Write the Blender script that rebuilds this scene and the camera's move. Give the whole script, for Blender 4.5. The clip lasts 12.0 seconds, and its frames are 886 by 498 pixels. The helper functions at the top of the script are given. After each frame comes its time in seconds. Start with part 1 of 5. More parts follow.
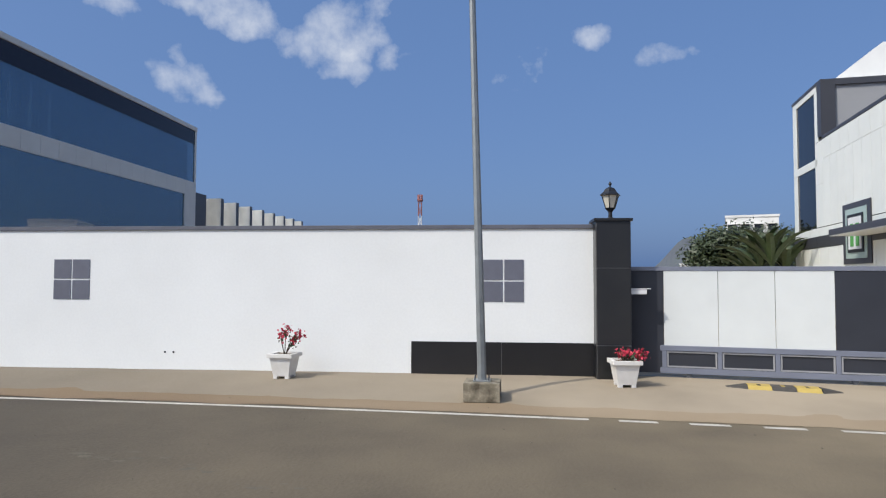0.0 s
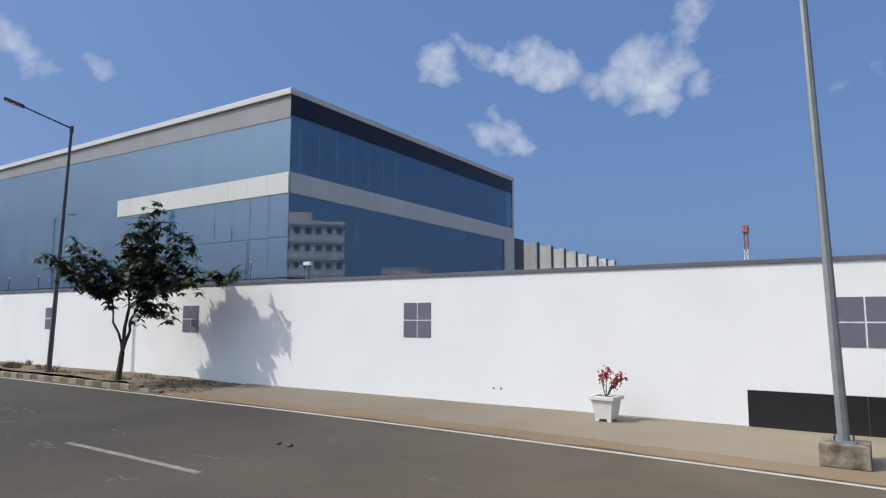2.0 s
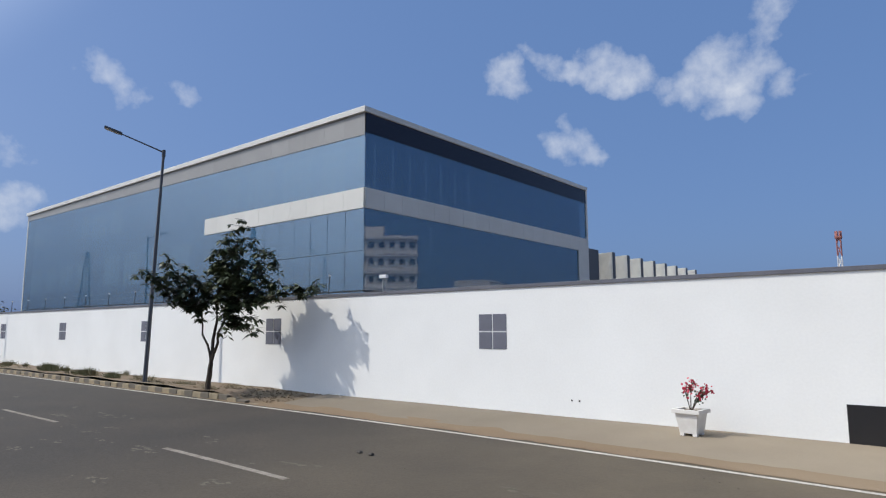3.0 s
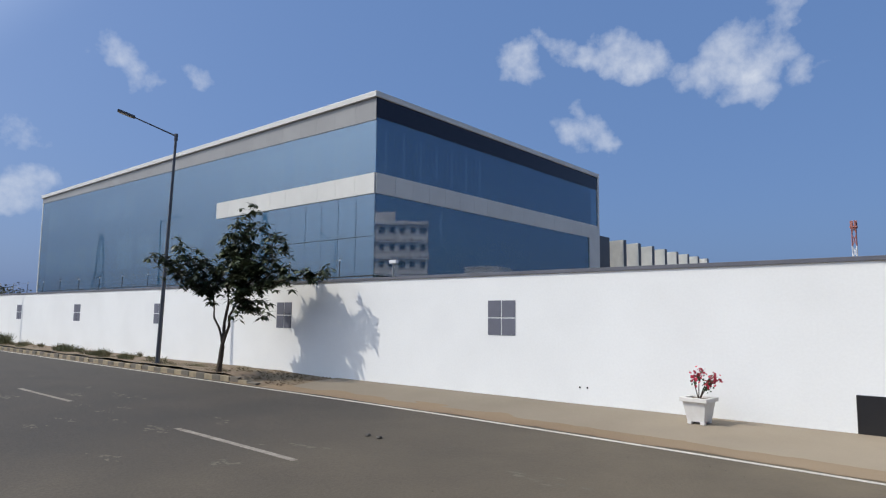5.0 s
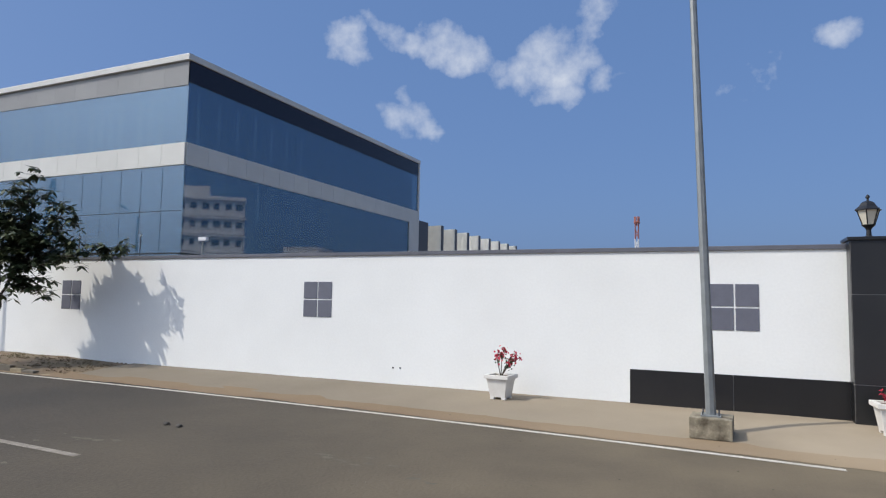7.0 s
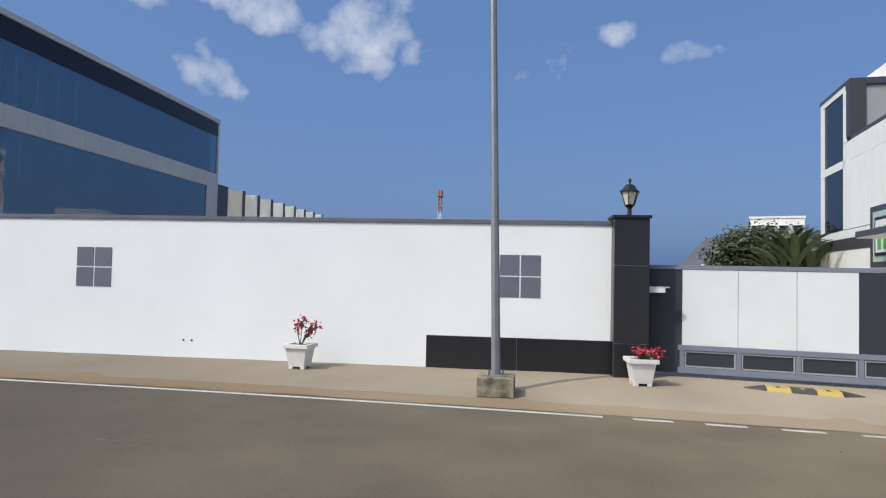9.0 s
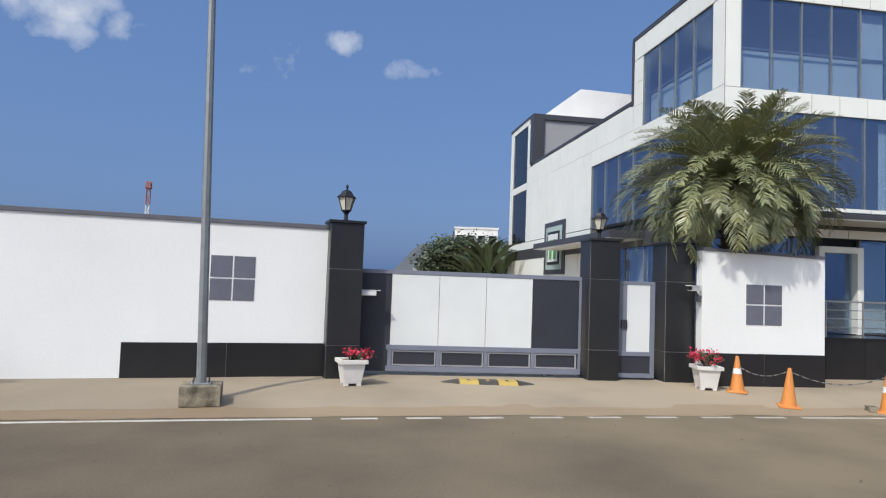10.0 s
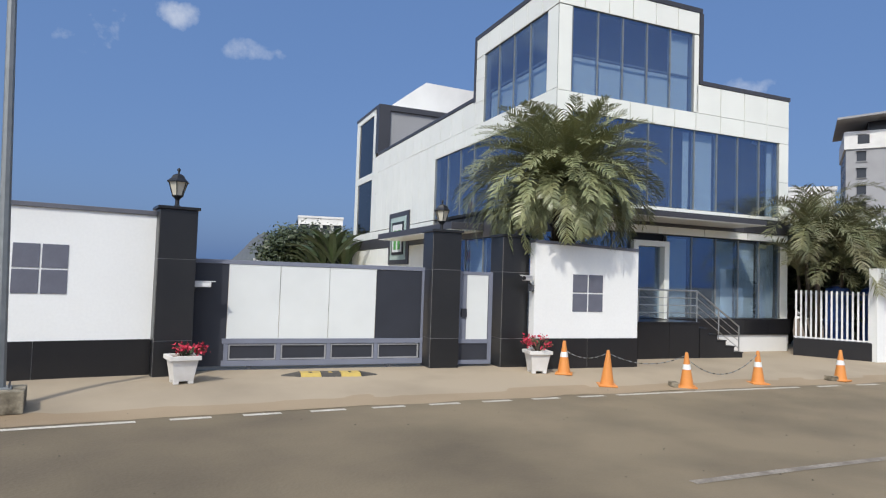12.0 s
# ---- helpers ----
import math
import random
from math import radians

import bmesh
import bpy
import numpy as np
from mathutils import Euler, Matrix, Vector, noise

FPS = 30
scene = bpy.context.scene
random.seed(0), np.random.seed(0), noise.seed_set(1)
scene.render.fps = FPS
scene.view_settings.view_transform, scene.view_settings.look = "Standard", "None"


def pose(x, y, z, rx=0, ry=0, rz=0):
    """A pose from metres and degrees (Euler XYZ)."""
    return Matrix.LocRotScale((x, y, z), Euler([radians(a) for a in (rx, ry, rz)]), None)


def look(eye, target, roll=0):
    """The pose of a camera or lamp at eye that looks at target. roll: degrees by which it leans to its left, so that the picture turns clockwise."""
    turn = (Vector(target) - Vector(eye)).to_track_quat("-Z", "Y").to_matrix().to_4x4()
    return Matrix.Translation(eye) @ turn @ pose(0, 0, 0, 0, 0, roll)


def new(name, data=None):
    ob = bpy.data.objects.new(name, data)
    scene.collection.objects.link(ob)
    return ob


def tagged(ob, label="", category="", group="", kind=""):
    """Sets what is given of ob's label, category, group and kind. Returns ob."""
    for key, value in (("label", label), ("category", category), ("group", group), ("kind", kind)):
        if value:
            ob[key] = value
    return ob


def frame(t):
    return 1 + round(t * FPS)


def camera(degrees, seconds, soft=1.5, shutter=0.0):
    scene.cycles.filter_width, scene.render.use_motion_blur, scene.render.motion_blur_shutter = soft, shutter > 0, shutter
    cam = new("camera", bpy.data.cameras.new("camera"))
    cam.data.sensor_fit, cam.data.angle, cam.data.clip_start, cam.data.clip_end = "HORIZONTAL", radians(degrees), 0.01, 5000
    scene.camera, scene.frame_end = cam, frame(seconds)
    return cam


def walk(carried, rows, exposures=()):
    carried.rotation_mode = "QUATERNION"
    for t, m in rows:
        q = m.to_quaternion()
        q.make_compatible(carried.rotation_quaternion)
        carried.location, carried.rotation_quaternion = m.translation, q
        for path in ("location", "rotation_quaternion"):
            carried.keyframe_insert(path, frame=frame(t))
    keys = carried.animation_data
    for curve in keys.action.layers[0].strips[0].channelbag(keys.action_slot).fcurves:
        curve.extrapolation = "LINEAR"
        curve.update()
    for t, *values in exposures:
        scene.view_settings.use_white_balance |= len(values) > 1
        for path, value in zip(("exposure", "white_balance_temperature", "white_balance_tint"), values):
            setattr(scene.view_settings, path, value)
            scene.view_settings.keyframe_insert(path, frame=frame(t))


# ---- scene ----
cam = camera(69.7, 12.0, soft=1.2)
PATH = [
    (0.0, -0.014, 0.023, 2.12, 5.109, 2.53, 0.166), (0.5, -0.026, -0.002, 2.131, 11.632, 2.577, 0.417),
    (1.0, -0.086, 0.02, 2.15, 15.901, 1.742, 3.53), (1.5, -0.123, 0.006, 2.144, 23.273, 4.947, 4.117),
    (2.0, -0.092, 0.011, 2.139, 32.786, 6.056, 0.052), (2.5, -0.084, -0.033, 2.136, 36.245, 7.677, 0.277),
    (3.0, -0.111, -0.082, 2.108, 39.262, 7.186, -0.135), (3.2, -0.123, -0.108, 2.114, 43.072, 7.409, 0.14),
    (3.75, -0.13, -0.12, 2.115, 47.6, 7.0, 0.4),
    (4.8, -0.091, -0.099, 2.115, 41.383, 6.09, 0.628), (5.0, -0.079, -0.079, 2.104, 40.235, 5.92, 0.544),
    (5.5, -0.064, -0.044, 2.109, 35.275, 5.591, 0.887), (6.0, -0.05, -0.01, 2.103, 29.207, 4.988, 0.554),
    (6.5, -0.066, 0.001, 2.098, 24.808, 4.564, 0.373), (6.7, -0.05, 0.0, 2.096, 24.541, 4.648, 0.812),
    (8.3, -0.015, 0.024, 2.102, 19.015, 3.759, 0.515), (8.5, 0.002, 0.011, 2.102, 16.84, 4.222, 0.698),
    (9.0, 0.047, 0.056, 2.076, 6.875, 2.167, 1.295), (9.5, 0.116, 0.039, 2.097, -5.91, 3.303, 2.176),
    (10.0, 0.149, 0.045, 2.097, -17.824, 3.074, 2.074), (10.5, 0.187, 0.052, 2.104, -26.153, 3.158, 1.578),
    (11.0, 0.199, 0.068, 2.113, -29.327, 3.976, 1.838), (11.5, 0.187, 0.07, 2.106, -32.648, 3.278, 2.14),
    (12.0, 0.189, 0.08, 2.108, -31.744, 2.658, 1.915),
]


def heading(x, y, z, yaw, pitch, roll):
    a, b = radians(yaw), radians(pitch)
    way = Vector((-math.sin(a) * math.cos(b), math.cos(a) * math.cos(b), math.sin(b)))
    eye = Vector((x, y, z))
    return look(eye, eye + way, roll)


walk(cam, [(t, heading(*row)) for t, *row in PATH])

# ---- daylight ----
SUN_AZ, SUN_EL = 40.0, 48.0
SUN_WAY = Vector((math.cos(radians(SUN_AZ)), math.sin(radians(SUN_AZ)), -math.tan(radians(SUN_EL)))).normalized()
sun = new("sun", bpy.data.lights.new("sun", "SUN"))
sun.data.energy, sun.data.angle, sun.data.color = 3.05, radians(0.5), (1.0, 0.945, 0.855)
sun.matrix_world = look((-30, -30, 40), Vector((-30, -30, 40)) + SUN_WAY)

world = bpy.data.worlds.new("world")
scene.world = world
world.use_nodes = True
WT = world.node_tree
WT.nodes.clear()


def wmath(op, a, b=None, clamp=False):
    n = WT.nodes.new("ShaderNodeMath")
    n.operation, n.use_clamp = op, clamp
    for i, v in enumerate((a, b)):
        if v is None:
            continue
        if isinstance(v, (int, float)):
            n.inputs[i].default_value = v
        else:
            WT.links.new(v, n.inputs[i])
    return n.outputs[0]


sky = WT.nodes.new("ShaderNodeTexSky")
sky.sky_type, sky.sun_disc = "NISHITA", False
sky.sun_elevation, sky.sun_rotation = radians(SUN_EL), math.atan2(-SUN_WAY.x, -SUN_WAY.y)
sky.air_density, sky.dust_density, sky.ozone_density = 1.0, 3.5, 3.5
coord = WT.nodes.new("ShaderNodeTexCoord")
wobble = WT.nodes.new("ShaderNodeTexNoise")
wobble.inputs["Scale"].default_value, wobble.inputs["Detail"].default_value = 14.0, 7.0
WT.links.new(coord.outputs["Generated"], wobble.inputs["Vector"])
shift = WT.nodes.new("ShaderNodeVectorMath")
shift.operation = "MULTIPLY_ADD"
WT.links.new(wobble.outputs["Color"], shift.inputs[0])
shift.inputs[1].default_value = (0.085, 0.085, 0.085)
shift.inputs[2].default_value = (-0.0425, -0.0425, -0.0425)
moved = WT.nodes.new("ShaderNodeVectorMath")
WT.links.new(coord.outputs["Generated"], moved.inputs[0])
WT.links.new(shift.outputs[0], moved.inputs[1])
# clouds: bearing (degrees left of the wall's normal), elevation, half width, half height, tilt, density
CLOUDS = [
    (14.5, 20.3, 4.4, 2.7, 15, 1.0), (14.1, 18.2, 2.8, 1.8, 0, 0.95), (11.1, 22.7, 1.3, 3.1, -25, 0.85), (9.8, 19.1, 1.4, 1.2, 0, 0.6),
    (22.9, 21.9, 3.6, 1.6, -8, 0.95), (18.7, 20.5, 2.1, 1.2, 0, 0.75), (29.8, 23.6, 2.0, 1.0, -20, 0.55), (33.4, 22.1, 2.2, 1.4, -25, 0.85), (26.7, 22.7, 2.2, 1.1, -10, 0.65),
    (26.7, 16.2, 2.3, 1.5, -15, 0.9), (27.4, 18.2, 1.0, 1.2, 0, 0.75), (68.0, 20.2, 2.6, 1.5, -22, 0.85), (66.7, 18.9, 1.9, 1.1, -20, 0.7), (62.6, 19.3, 2.2, 0.9, -8, 0.75),
    (-8.6, 20.7, 1.5, 0.8, 5, 0.65), (-2.4, 18.1, 3.0, 1.6, 10, 0.55), (-13.8, 18.5, 2.2, 1.0, 8, 0.62), (76.5, 12.9, 3.2, 1.6, 0, 0.6), (74.3, 8.7, 3.0, 1.3, 0, 0.4), (-56.7, 16.0, 1.8, 1.0, 0, 0.6),
    (120.0, 26.0, 9.0, 3.0, 4, 0.7), (170.0, 22.0, 11.0, 3.0, -4, 0.7), (-130.0, 20.0, 10.0, 3.0, 4, 0.7),
]
mask = None
for az, el, hw, hh, tilt, dens in CLOUDS:
    a, e, k = radians(az), radians(el), radians(tilt)
    c = Vector((-math.sin(a) * math.cos(e), math.cos(a) * math.cos(e), math.sin(e)))
    r = Vector((math.cos(a), math.sin(a), 0))
    u = r.cross(c)
    r2, u2 = r * math.cos(k) + u * math.sin(k), u * math.cos(k) - r * math.sin(k)
    total = None
    for axis, half in ((r2, hw), (u2, hh)):
        d = WT.nodes.new("ShaderNodeVectorMath")
        d.operation = "DOT_PRODUCT"
        WT.links.new(moved.outputs[0], d.inputs[0])
        d.inputs[1].default_value = axis / math.sin(radians(half * 1.42))
        s = wmath("MULTIPLY", d.outputs["Value"], d.outputs["Value"])
        total = s if total is None else wmath("ADD", total, s)
    front = WT.nodes.new("ShaderNodeVectorMath")
    front.operation = "DOT_PRODUCT"
    WT.links.new(coord.outputs["Generated"], front.inputs[0])
    front.inputs[1].default_value = c
    ahead = wmath("GREATER_THAN", front.outputs["Value"], 0.8)
    m = wmath("MULTIPLY", wmath("MULTIPLY", wmath("SUBTRACT", 1.0, total, True), ahead), dens)
    mask = m if mask is None else wmath("MAXIMUM", mask, m)
fluff = WT.nodes.new("ShaderNodeTexNoise")
fluff.inputs["Scale"].default_value, fluff.inputs["Detail"].default_value, fluff.inputs["Roughness"].default_value = 13.0, 9.0, 0.58
WT.links.new(coord.outputs["Generated"], fluff.inputs["Vector"])
eaten = wmath("SUBTRACT", wmath("ADD", wmath("MULTIPLY", mask, 1.15), wmath("MULTIPLY", fluff.outputs["Fac"], 3.1)), 1.96)
cover = wmath("MULTIPLY", wmath("MINIMUM", wmath("MULTIPLY", eaten, 0.85, True), wmath("MULTIPLY", mask, 2.0, True)), 0.86)
# hazy brightness of the air round the sun
sunward = WT.nodes.new("ShaderNodeVectorMath")
sunward.operation = "DOT_PRODUCT"
WT.links.new(coord.outputs["Generated"], sunward.inputs[0])
sunward.inputs[1].default_value = -SUN_WAY
glow = WT.nodes.new("ShaderNodeMapRange")
glow.interpolation_type = "SMOOTHSTEP"
glow.inputs[1].default_value, glow.inputs[2].default_value = 0.60, 0.955
WT.links.new(sunward.outputs["Value"], glow.inputs[0])
tint = WT.nodes.new("ShaderNodeMix")
tint.data_type, tint.blend_type = "RGBA", "MULTIPLY"
tint.inputs[0].default_value = 1.0
WT.links.new(sky.outputs[0], tint.inputs[6])
tint.inputs[7].default_value = (0.92, 0.93, 1.0, 1)
haze = WT.nodes.new("ShaderNodeMix")
haze.data_type = "RGBA"
haze.inputs[0].default_value = 0.55
WT.links.new(tint.outputs[2], haze.inputs[6])
haze.inputs[7].default_value = (1.5, 2.95, 6.4, 1)
aureole = WT.nodes.new("ShaderNodeMix")
aureole.data_type, aureole.blend_type = "RGBA", "ADD"
WT.links.new(glow.outputs[0], aureole.inputs[0])
WT.links.new(haze.outputs[2], aureole.inputs[6])
aureole.inputs[7].default_value = (12.0, 12.8, 13.2, 1)
mix = WT.nodes.new("ShaderNodeMix")
mix.data_type = "RGBA"
WT.links.new(cover, mix.inputs[0])
WT.links.new(aureole.outputs[2], mix.inputs[6])
mix.inputs[7].default_value = (7.5, 7.9, 8.6, 1)
back = WT.nodes.new("ShaderNodeBackground")
back.inputs["Strength"].default_value = 0.10
WT.links.new(mix.outputs[2], back.inputs["Color"])
WT.links.new(back.outputs[0], WT.nodes.new("ShaderNodeOutputWorld").inputs[0])

# ---- materials ----


def material(name, colour, rough=0.6, metal=0.0, grain=0.0, grain_scale=40.0, stain=0.0, stain_scale=1.5, bump=0.0, spec=0.5, colour2=None, obj_var=0.0, streak=None):
    """Principled surface with a fine grain, broad stains and a bump, in object space metres."""
    m = bpy.data.materials.new(name)
    m.use_nodes = True
    t = m.node_tree
    b = t.nodes["Principled BSDF"]
    b.inputs["Roughness"].default_value, b.inputs["Metallic"].default_value, b.inputs["Specular IOR Level"].default_value = rough, metal, spec
    geo = t.nodes.new("ShaderNodeNewGeometry")
    out = None

    def tex(scale, detail, squash=None):
        n = t.nodes.new("ShaderNodeTexNoise")
        n.inputs["Scale"].default_value, n.inputs["Detail"].default_value = scale, detail
        if squash:
            v = t.nodes.new("ShaderNodeVectorMath")
            v.operation = "MULTIPLY"
            v.inputs[1].default_value = squash
            t.links.new(geo.outputs["Position"], v.inputs[0])
            t.links.new(v.outputs[0], n.inputs["Vector"])
        else:
            t.links.new(geo.outputs["Position"], n.inputs["Vector"])
        return n.outputs["Fac"]

    def mixed(fac, amount, a, c):
        r = t.nodes.new("ShaderNodeMapRange")
        r.inputs[1].default_value, r.inputs[2].default_value, r.inputs[3].default_value, r.inputs[4].default_value = 0.35, 0.68, 0.0, amount
        t.links.new(fac, r.inputs[0])
        x = t.nodes.new("ShaderNodeMix")
        x.data_type = "RGBA"
        t.links.new(r.outputs[0], x.inputs[0])
        if isinstance(a, tuple):
            x.inputs[6].default_value = a
        else:
            t.links.new(a, x.inputs[6])
        x.inputs[7].default_value = c
        return x.outputs[2]

    base = (*colour, 1)
    dark = tuple(v * 0.45 for v in colour) + (1,)
    out = base
    if stain:
        out = mixed(tex(stain_scale, 6, streak), stain, out, (*colour2, 1) if colour2 else dark)
    if grain:
        out = mixed(tex(grain_scale, 3), grain, out, dark)
    if obj_var:
        info = t.nodes.new("ShaderNodeObjectInfo")
        hsv = t.nodes.new("ShaderNodeHueSaturation")
        r = t.nodes.new("ShaderNodeMapRange")
        r.inputs[3].default_value, r.inputs[4].default_value = 1 - obj_var, 1 + obj_var
        t.links.new(info.outputs["Random"], r.inputs[0])
        t.links.new(r.outputs[0], hsv.inputs["Value"])
        if isinstance(out, tuple):
            hsv.inputs["Color"].default_value = out
        else:
            t.links.new(out, hsv.inputs["Color"])
        out = hsv.outputs[0]
    if isinstance(out, tuple):
        b.inputs["Base Color"].default_value = out
    else:
        t.links.new(out, b.inputs["Base Color"])
    if bump:
        n = t.nodes.new("ShaderNodeBump")
        n.inputs["Strength"].default_value, n.inputs["Distance"].default_value = bump, 0.01
        t.links.new(tex(grain_scale, 5), n.inputs["Height"])
        t.links.new(n.outputs[0], b.inputs["Normal"])
    return m


M_ASPHALT = material("asphalt", (0.035, 0.0275, 0.0185), 0.85, grain=0.75, grain_scale=22, stain=0.7, stain_scale=0.55, bump=0.8, colour2=(0.060, 0.0455, 0.030))


def dusty(m, dust, x0, x1, amount):
    """Mixes in a paler dust colour: more of it towards +x, in uneven patches."""
    t = m.node_tree
    b = t.nodes["Principled BSDF"]
    src = b.inputs["Base Color"].links[0].from_socket
    g = t.nodes.new("ShaderNodeNewGeometry")
    sep = t.nodes.new("ShaderNodeSeparateXYZ")
    t.links.new(g.outputs["Position"], sep.inputs[0])
    n = t.nodes.new("ShaderNodeTexNoise")
    n.inputs["Scale"].default_value, n.inputs["Detail"].default_value = 0.5, 5
    t.links.new(g.outputs["Position"], n.inputs["Vector"])
    r = t.nodes.new("ShaderNodeMapRange")
    r.inputs[1].default_value, r.inputs[2].default_value, r.inputs[4].default_value = x0, x1, amount
    t.links.new(sep.outputs[0], r.inputs[0])
    k = t.nodes.new("ShaderNodeMath")
    k.operation = "MULTIPLY_ADD"
    t.links.new(n.outputs["Fac"], k.inputs[0])
    k.inputs[1].default_value, k.inputs[2].default_value = 1.5, 0.15
    w = t.nodes.new("ShaderNodeMath")
    w.operation, w.use_clamp = "MULTIPLY", True
    t.links.new(r.outputs[0], w.inputs[0])
    t.links.new(k.outputs[0], w.inputs[1])
    x = t.nodes.new("ShaderNodeMix")
    x.data_type = "RGBA"
    t.links.new(w.outputs[0], x.inputs[0])
    t.links.new(src, x.inputs[6])
    x.inputs[7].default_value = (*dust, 1)
    t.links.new(x.outputs[2], b.inputs["Base Color"])


dusty(M_ASPHALT, (0.212, 0.166, 0.102), -13.0, 9.0, 1.0)
M_CONCRETE = material("pavement_concrete", (0.20, 0.166, 0.119), 0.9, grain=0.25, grain_scale=30, stain=0.6, stain_scale=0.7, bump=0.35, colour2=(0.165, 0.132, 0.092))
dusty(M_CONCRETE, (0.36, 0.292, 0.205), -9.0, 5.0, 1.05)
M_SAND = material("roadside_sand", (0.20, 0.136, 0.077), 0.95, grain=0.3, grain_scale=50, stain=0.6, stain_scale=1.2, bump=0.5, colour2=(0.22, 0.155, 0.09))
dusty(M_SAND, (0.31, 0.235, 0.15), -6.0, 4.0, 1.1)
M_SOIL = material("soil", (0.19, 0.135, 0.085), 0.95, grain=0.5, grain_scale=20, stain=0.5, stain_scale=0.8, bump=0.6, colour2=(0.11, 0.10, 0.05))
M_LINE = material("road_paint", (0.62, 0.58, 0.50), 0.8, grain=0.5, grain_scale=25, stain=0.5, stain_scale=3, bump=0.2, colour2=(0.3, 0.26, 0.2))
M_WORNLINE = material("worn_lane_paint", (0.33, 0.29, 0.235), 0.85, grain=0.6, grain_scale=25, stain=0.9, stain_scale=4, bump=0.2, colour2=(0.14, 0.11, 0.08))
M_WALL = material("white_wall_paint", (0.83, 0.835, 0.81), 0.75, grain=0.05, grain_scale=18, stain=0.30, stain_scale=0.55, bump=0.2, colour2=(0.69, 0.69, 0.665))
M_COPING = material("grey_coping_paint", (0.13, 0.135, 0.16), 0.7, grain=0.2, stain=0.4, stain_scale=2)
M_TILE = material("grey_tile", (0.135, 0.14, 0.175), 0.55, grain=0.1, stain=0.2, stain_scale=4, obj_var=0.06)
M_GRANITE = material("black_granite", (0.016, 0.016, 0.018), 0.28, grain=0.5, grain_scale=120, stain=0.3, stain_scale=2, colour2=(0.03, 0.028, 0.028), obj_var=0.15)
M_GRANITE2 = material("charcoal_granite", (0.018, 0.0185, 0.020), 0.33, grain=0.5, grain_scale=60, stain=0.3, stain_scale=2, colour2=(0.038, 0.037, 0.036), obj_var=0.2)
M_JOINT = material("pale_joint", (0.26, 0.25, 0.24), 0.8, grain=0.2)
M_GATEWHITE = material("white_gate_sheet", (0.70, 0.72, 0.70), 0.45, stain=0.12, stain_scale=1.2)
M_GATEGREY = material("grey_gate_steel", (0.185, 0.20, 0.25), 0.45, stain=0.2, stain_scale=2)
M_GATEDARK = material("charcoal_gate_sheet", (0.033, 0.036, 0.046), 0.4, stain=0.25, stain_scale=1.5)
M_STEEL = material("galvanised_steel", (0.27, 0.285, 0.285), 0.5, metal=0.45, stain=0.3, stain_scale=5)
M_DARKSTEEL = material("dark_grey_steel", (0.09, 0.095, 0.105), 0.5, metal=0.3, stain=0.2)
M_STAINLESS = material("stainless_steel", (0.55, 0.55, 0.54), 0.28, metal=0.9)
M_BLACK = material("black_iron", (0.014, 0.014, 0.015), 0.45, stain=0.2)
M_PLINTH = material("weathered_concrete", (0.33, 0.285, 0.205), 0.95, grain=0.5, grain_scale=25, stain=1.0, stain_scale=6, bump=0.7, colour2=(0.075, 0.06, 0.038))
M_POT = material("white_pot", (0.70, 0.68, 0.64), 0.6, stain=0.3, stain_scale=6, colour2=(0.5, 0.46, 0.4))
M_LEAF = material("leaf_green", (0.055, 0.085, 0.028), 0.55, stain=0.5, stain_scale=6, colour2=(0.03, 0.045, 0.018), obj_var=0.2)
M_LEAFDARK = material("dark_leaf", (0.043, 0.060, 0.023), 0.5, stain=0.6, stain_scale=3, colour2=(0.055, 0.062, 0.024), obj_var=0.2)
M_PALM = material("palm_leaf", (0.29, 0.295, 0.145), 0.36, stain=0.7, stain_scale=2.5, colour2=(0.14, 0.17, 0.078), obj_var=0.25)
M_PALM2 = material("dusty_palm_leaf", (0.165, 0.18, 0.085), 0.5, stain=0.7, stain_scale=2, colour2=(0.17, 0.14, 0.07), obj_var=0.25)
M_PETAL = material("crimson_petal", (0.50, 0.018, 0.045), 0.6, stain=0.4, stain_scale=20, colour2=(0.35, 0.01, 0.06))
M_BARK = material("bark", (0.075, 0.055, 0.038), 0.9, grain=0.5, grain_scale=30, stain=0.5, stain_scale=8, bump=0.8)
M_ORANGE = material("orange_rubber", (0.64, 0.25, 0.055), 0.55, stain=0.3, stain_scale=8, colour2=(0.5, 0.16, 0.05))
M_WHITEPLASTIC = material("white_plastic", (0.72, 0.72, 0.71), 0.45)
M_BLACKRUBBER = material("black_rubber", (0.045, 0.042, 0.038), 0.8, stain=0.5, stain_scale=6, colour2=(0.13, 0.105, 0.075))
M_YELLOW = material("yellow_rubber", (0.50, 0.36, 0.085), 0.7, stain=0.5, stain_scale=8, colour2=(0.35, 0.25, 0.08))
M_KERBPALE = material("pale_kerb_paint", (0.35, 0.285, 0.18), 0.85, grain=0.3, stain=0.6, stain_scale=3)
M_KERBDARK = material("black_kerb_paint", (0.135, 0.115, 0.088), 0.85, grain=0.3, stain=0.6, stain_scale=3, colour2=(0.15, 0.13, 0.1))
M_PANEL = material("white_cladding", (0.82, 0.83, 0.765), 0.42, stain=0.08, stain_scale=1.0, obj_var=0.02)
M_PANELJOINT = material("cladding_joint", (0.20, 0.20, 0.19), 0.8)
M_GREYCLAD = material("charcoal_cladding", (0.055, 0.055, 0.062), 0.4, stain=0.15, stain_scale=1, obj_var=0.08)
M_SILVER = material("silver_cladding", (0.63, 0.62, 0.57), 0.42, metal=0.0, stain=0.1, stain_scale=1.0, obj_var=0.03)
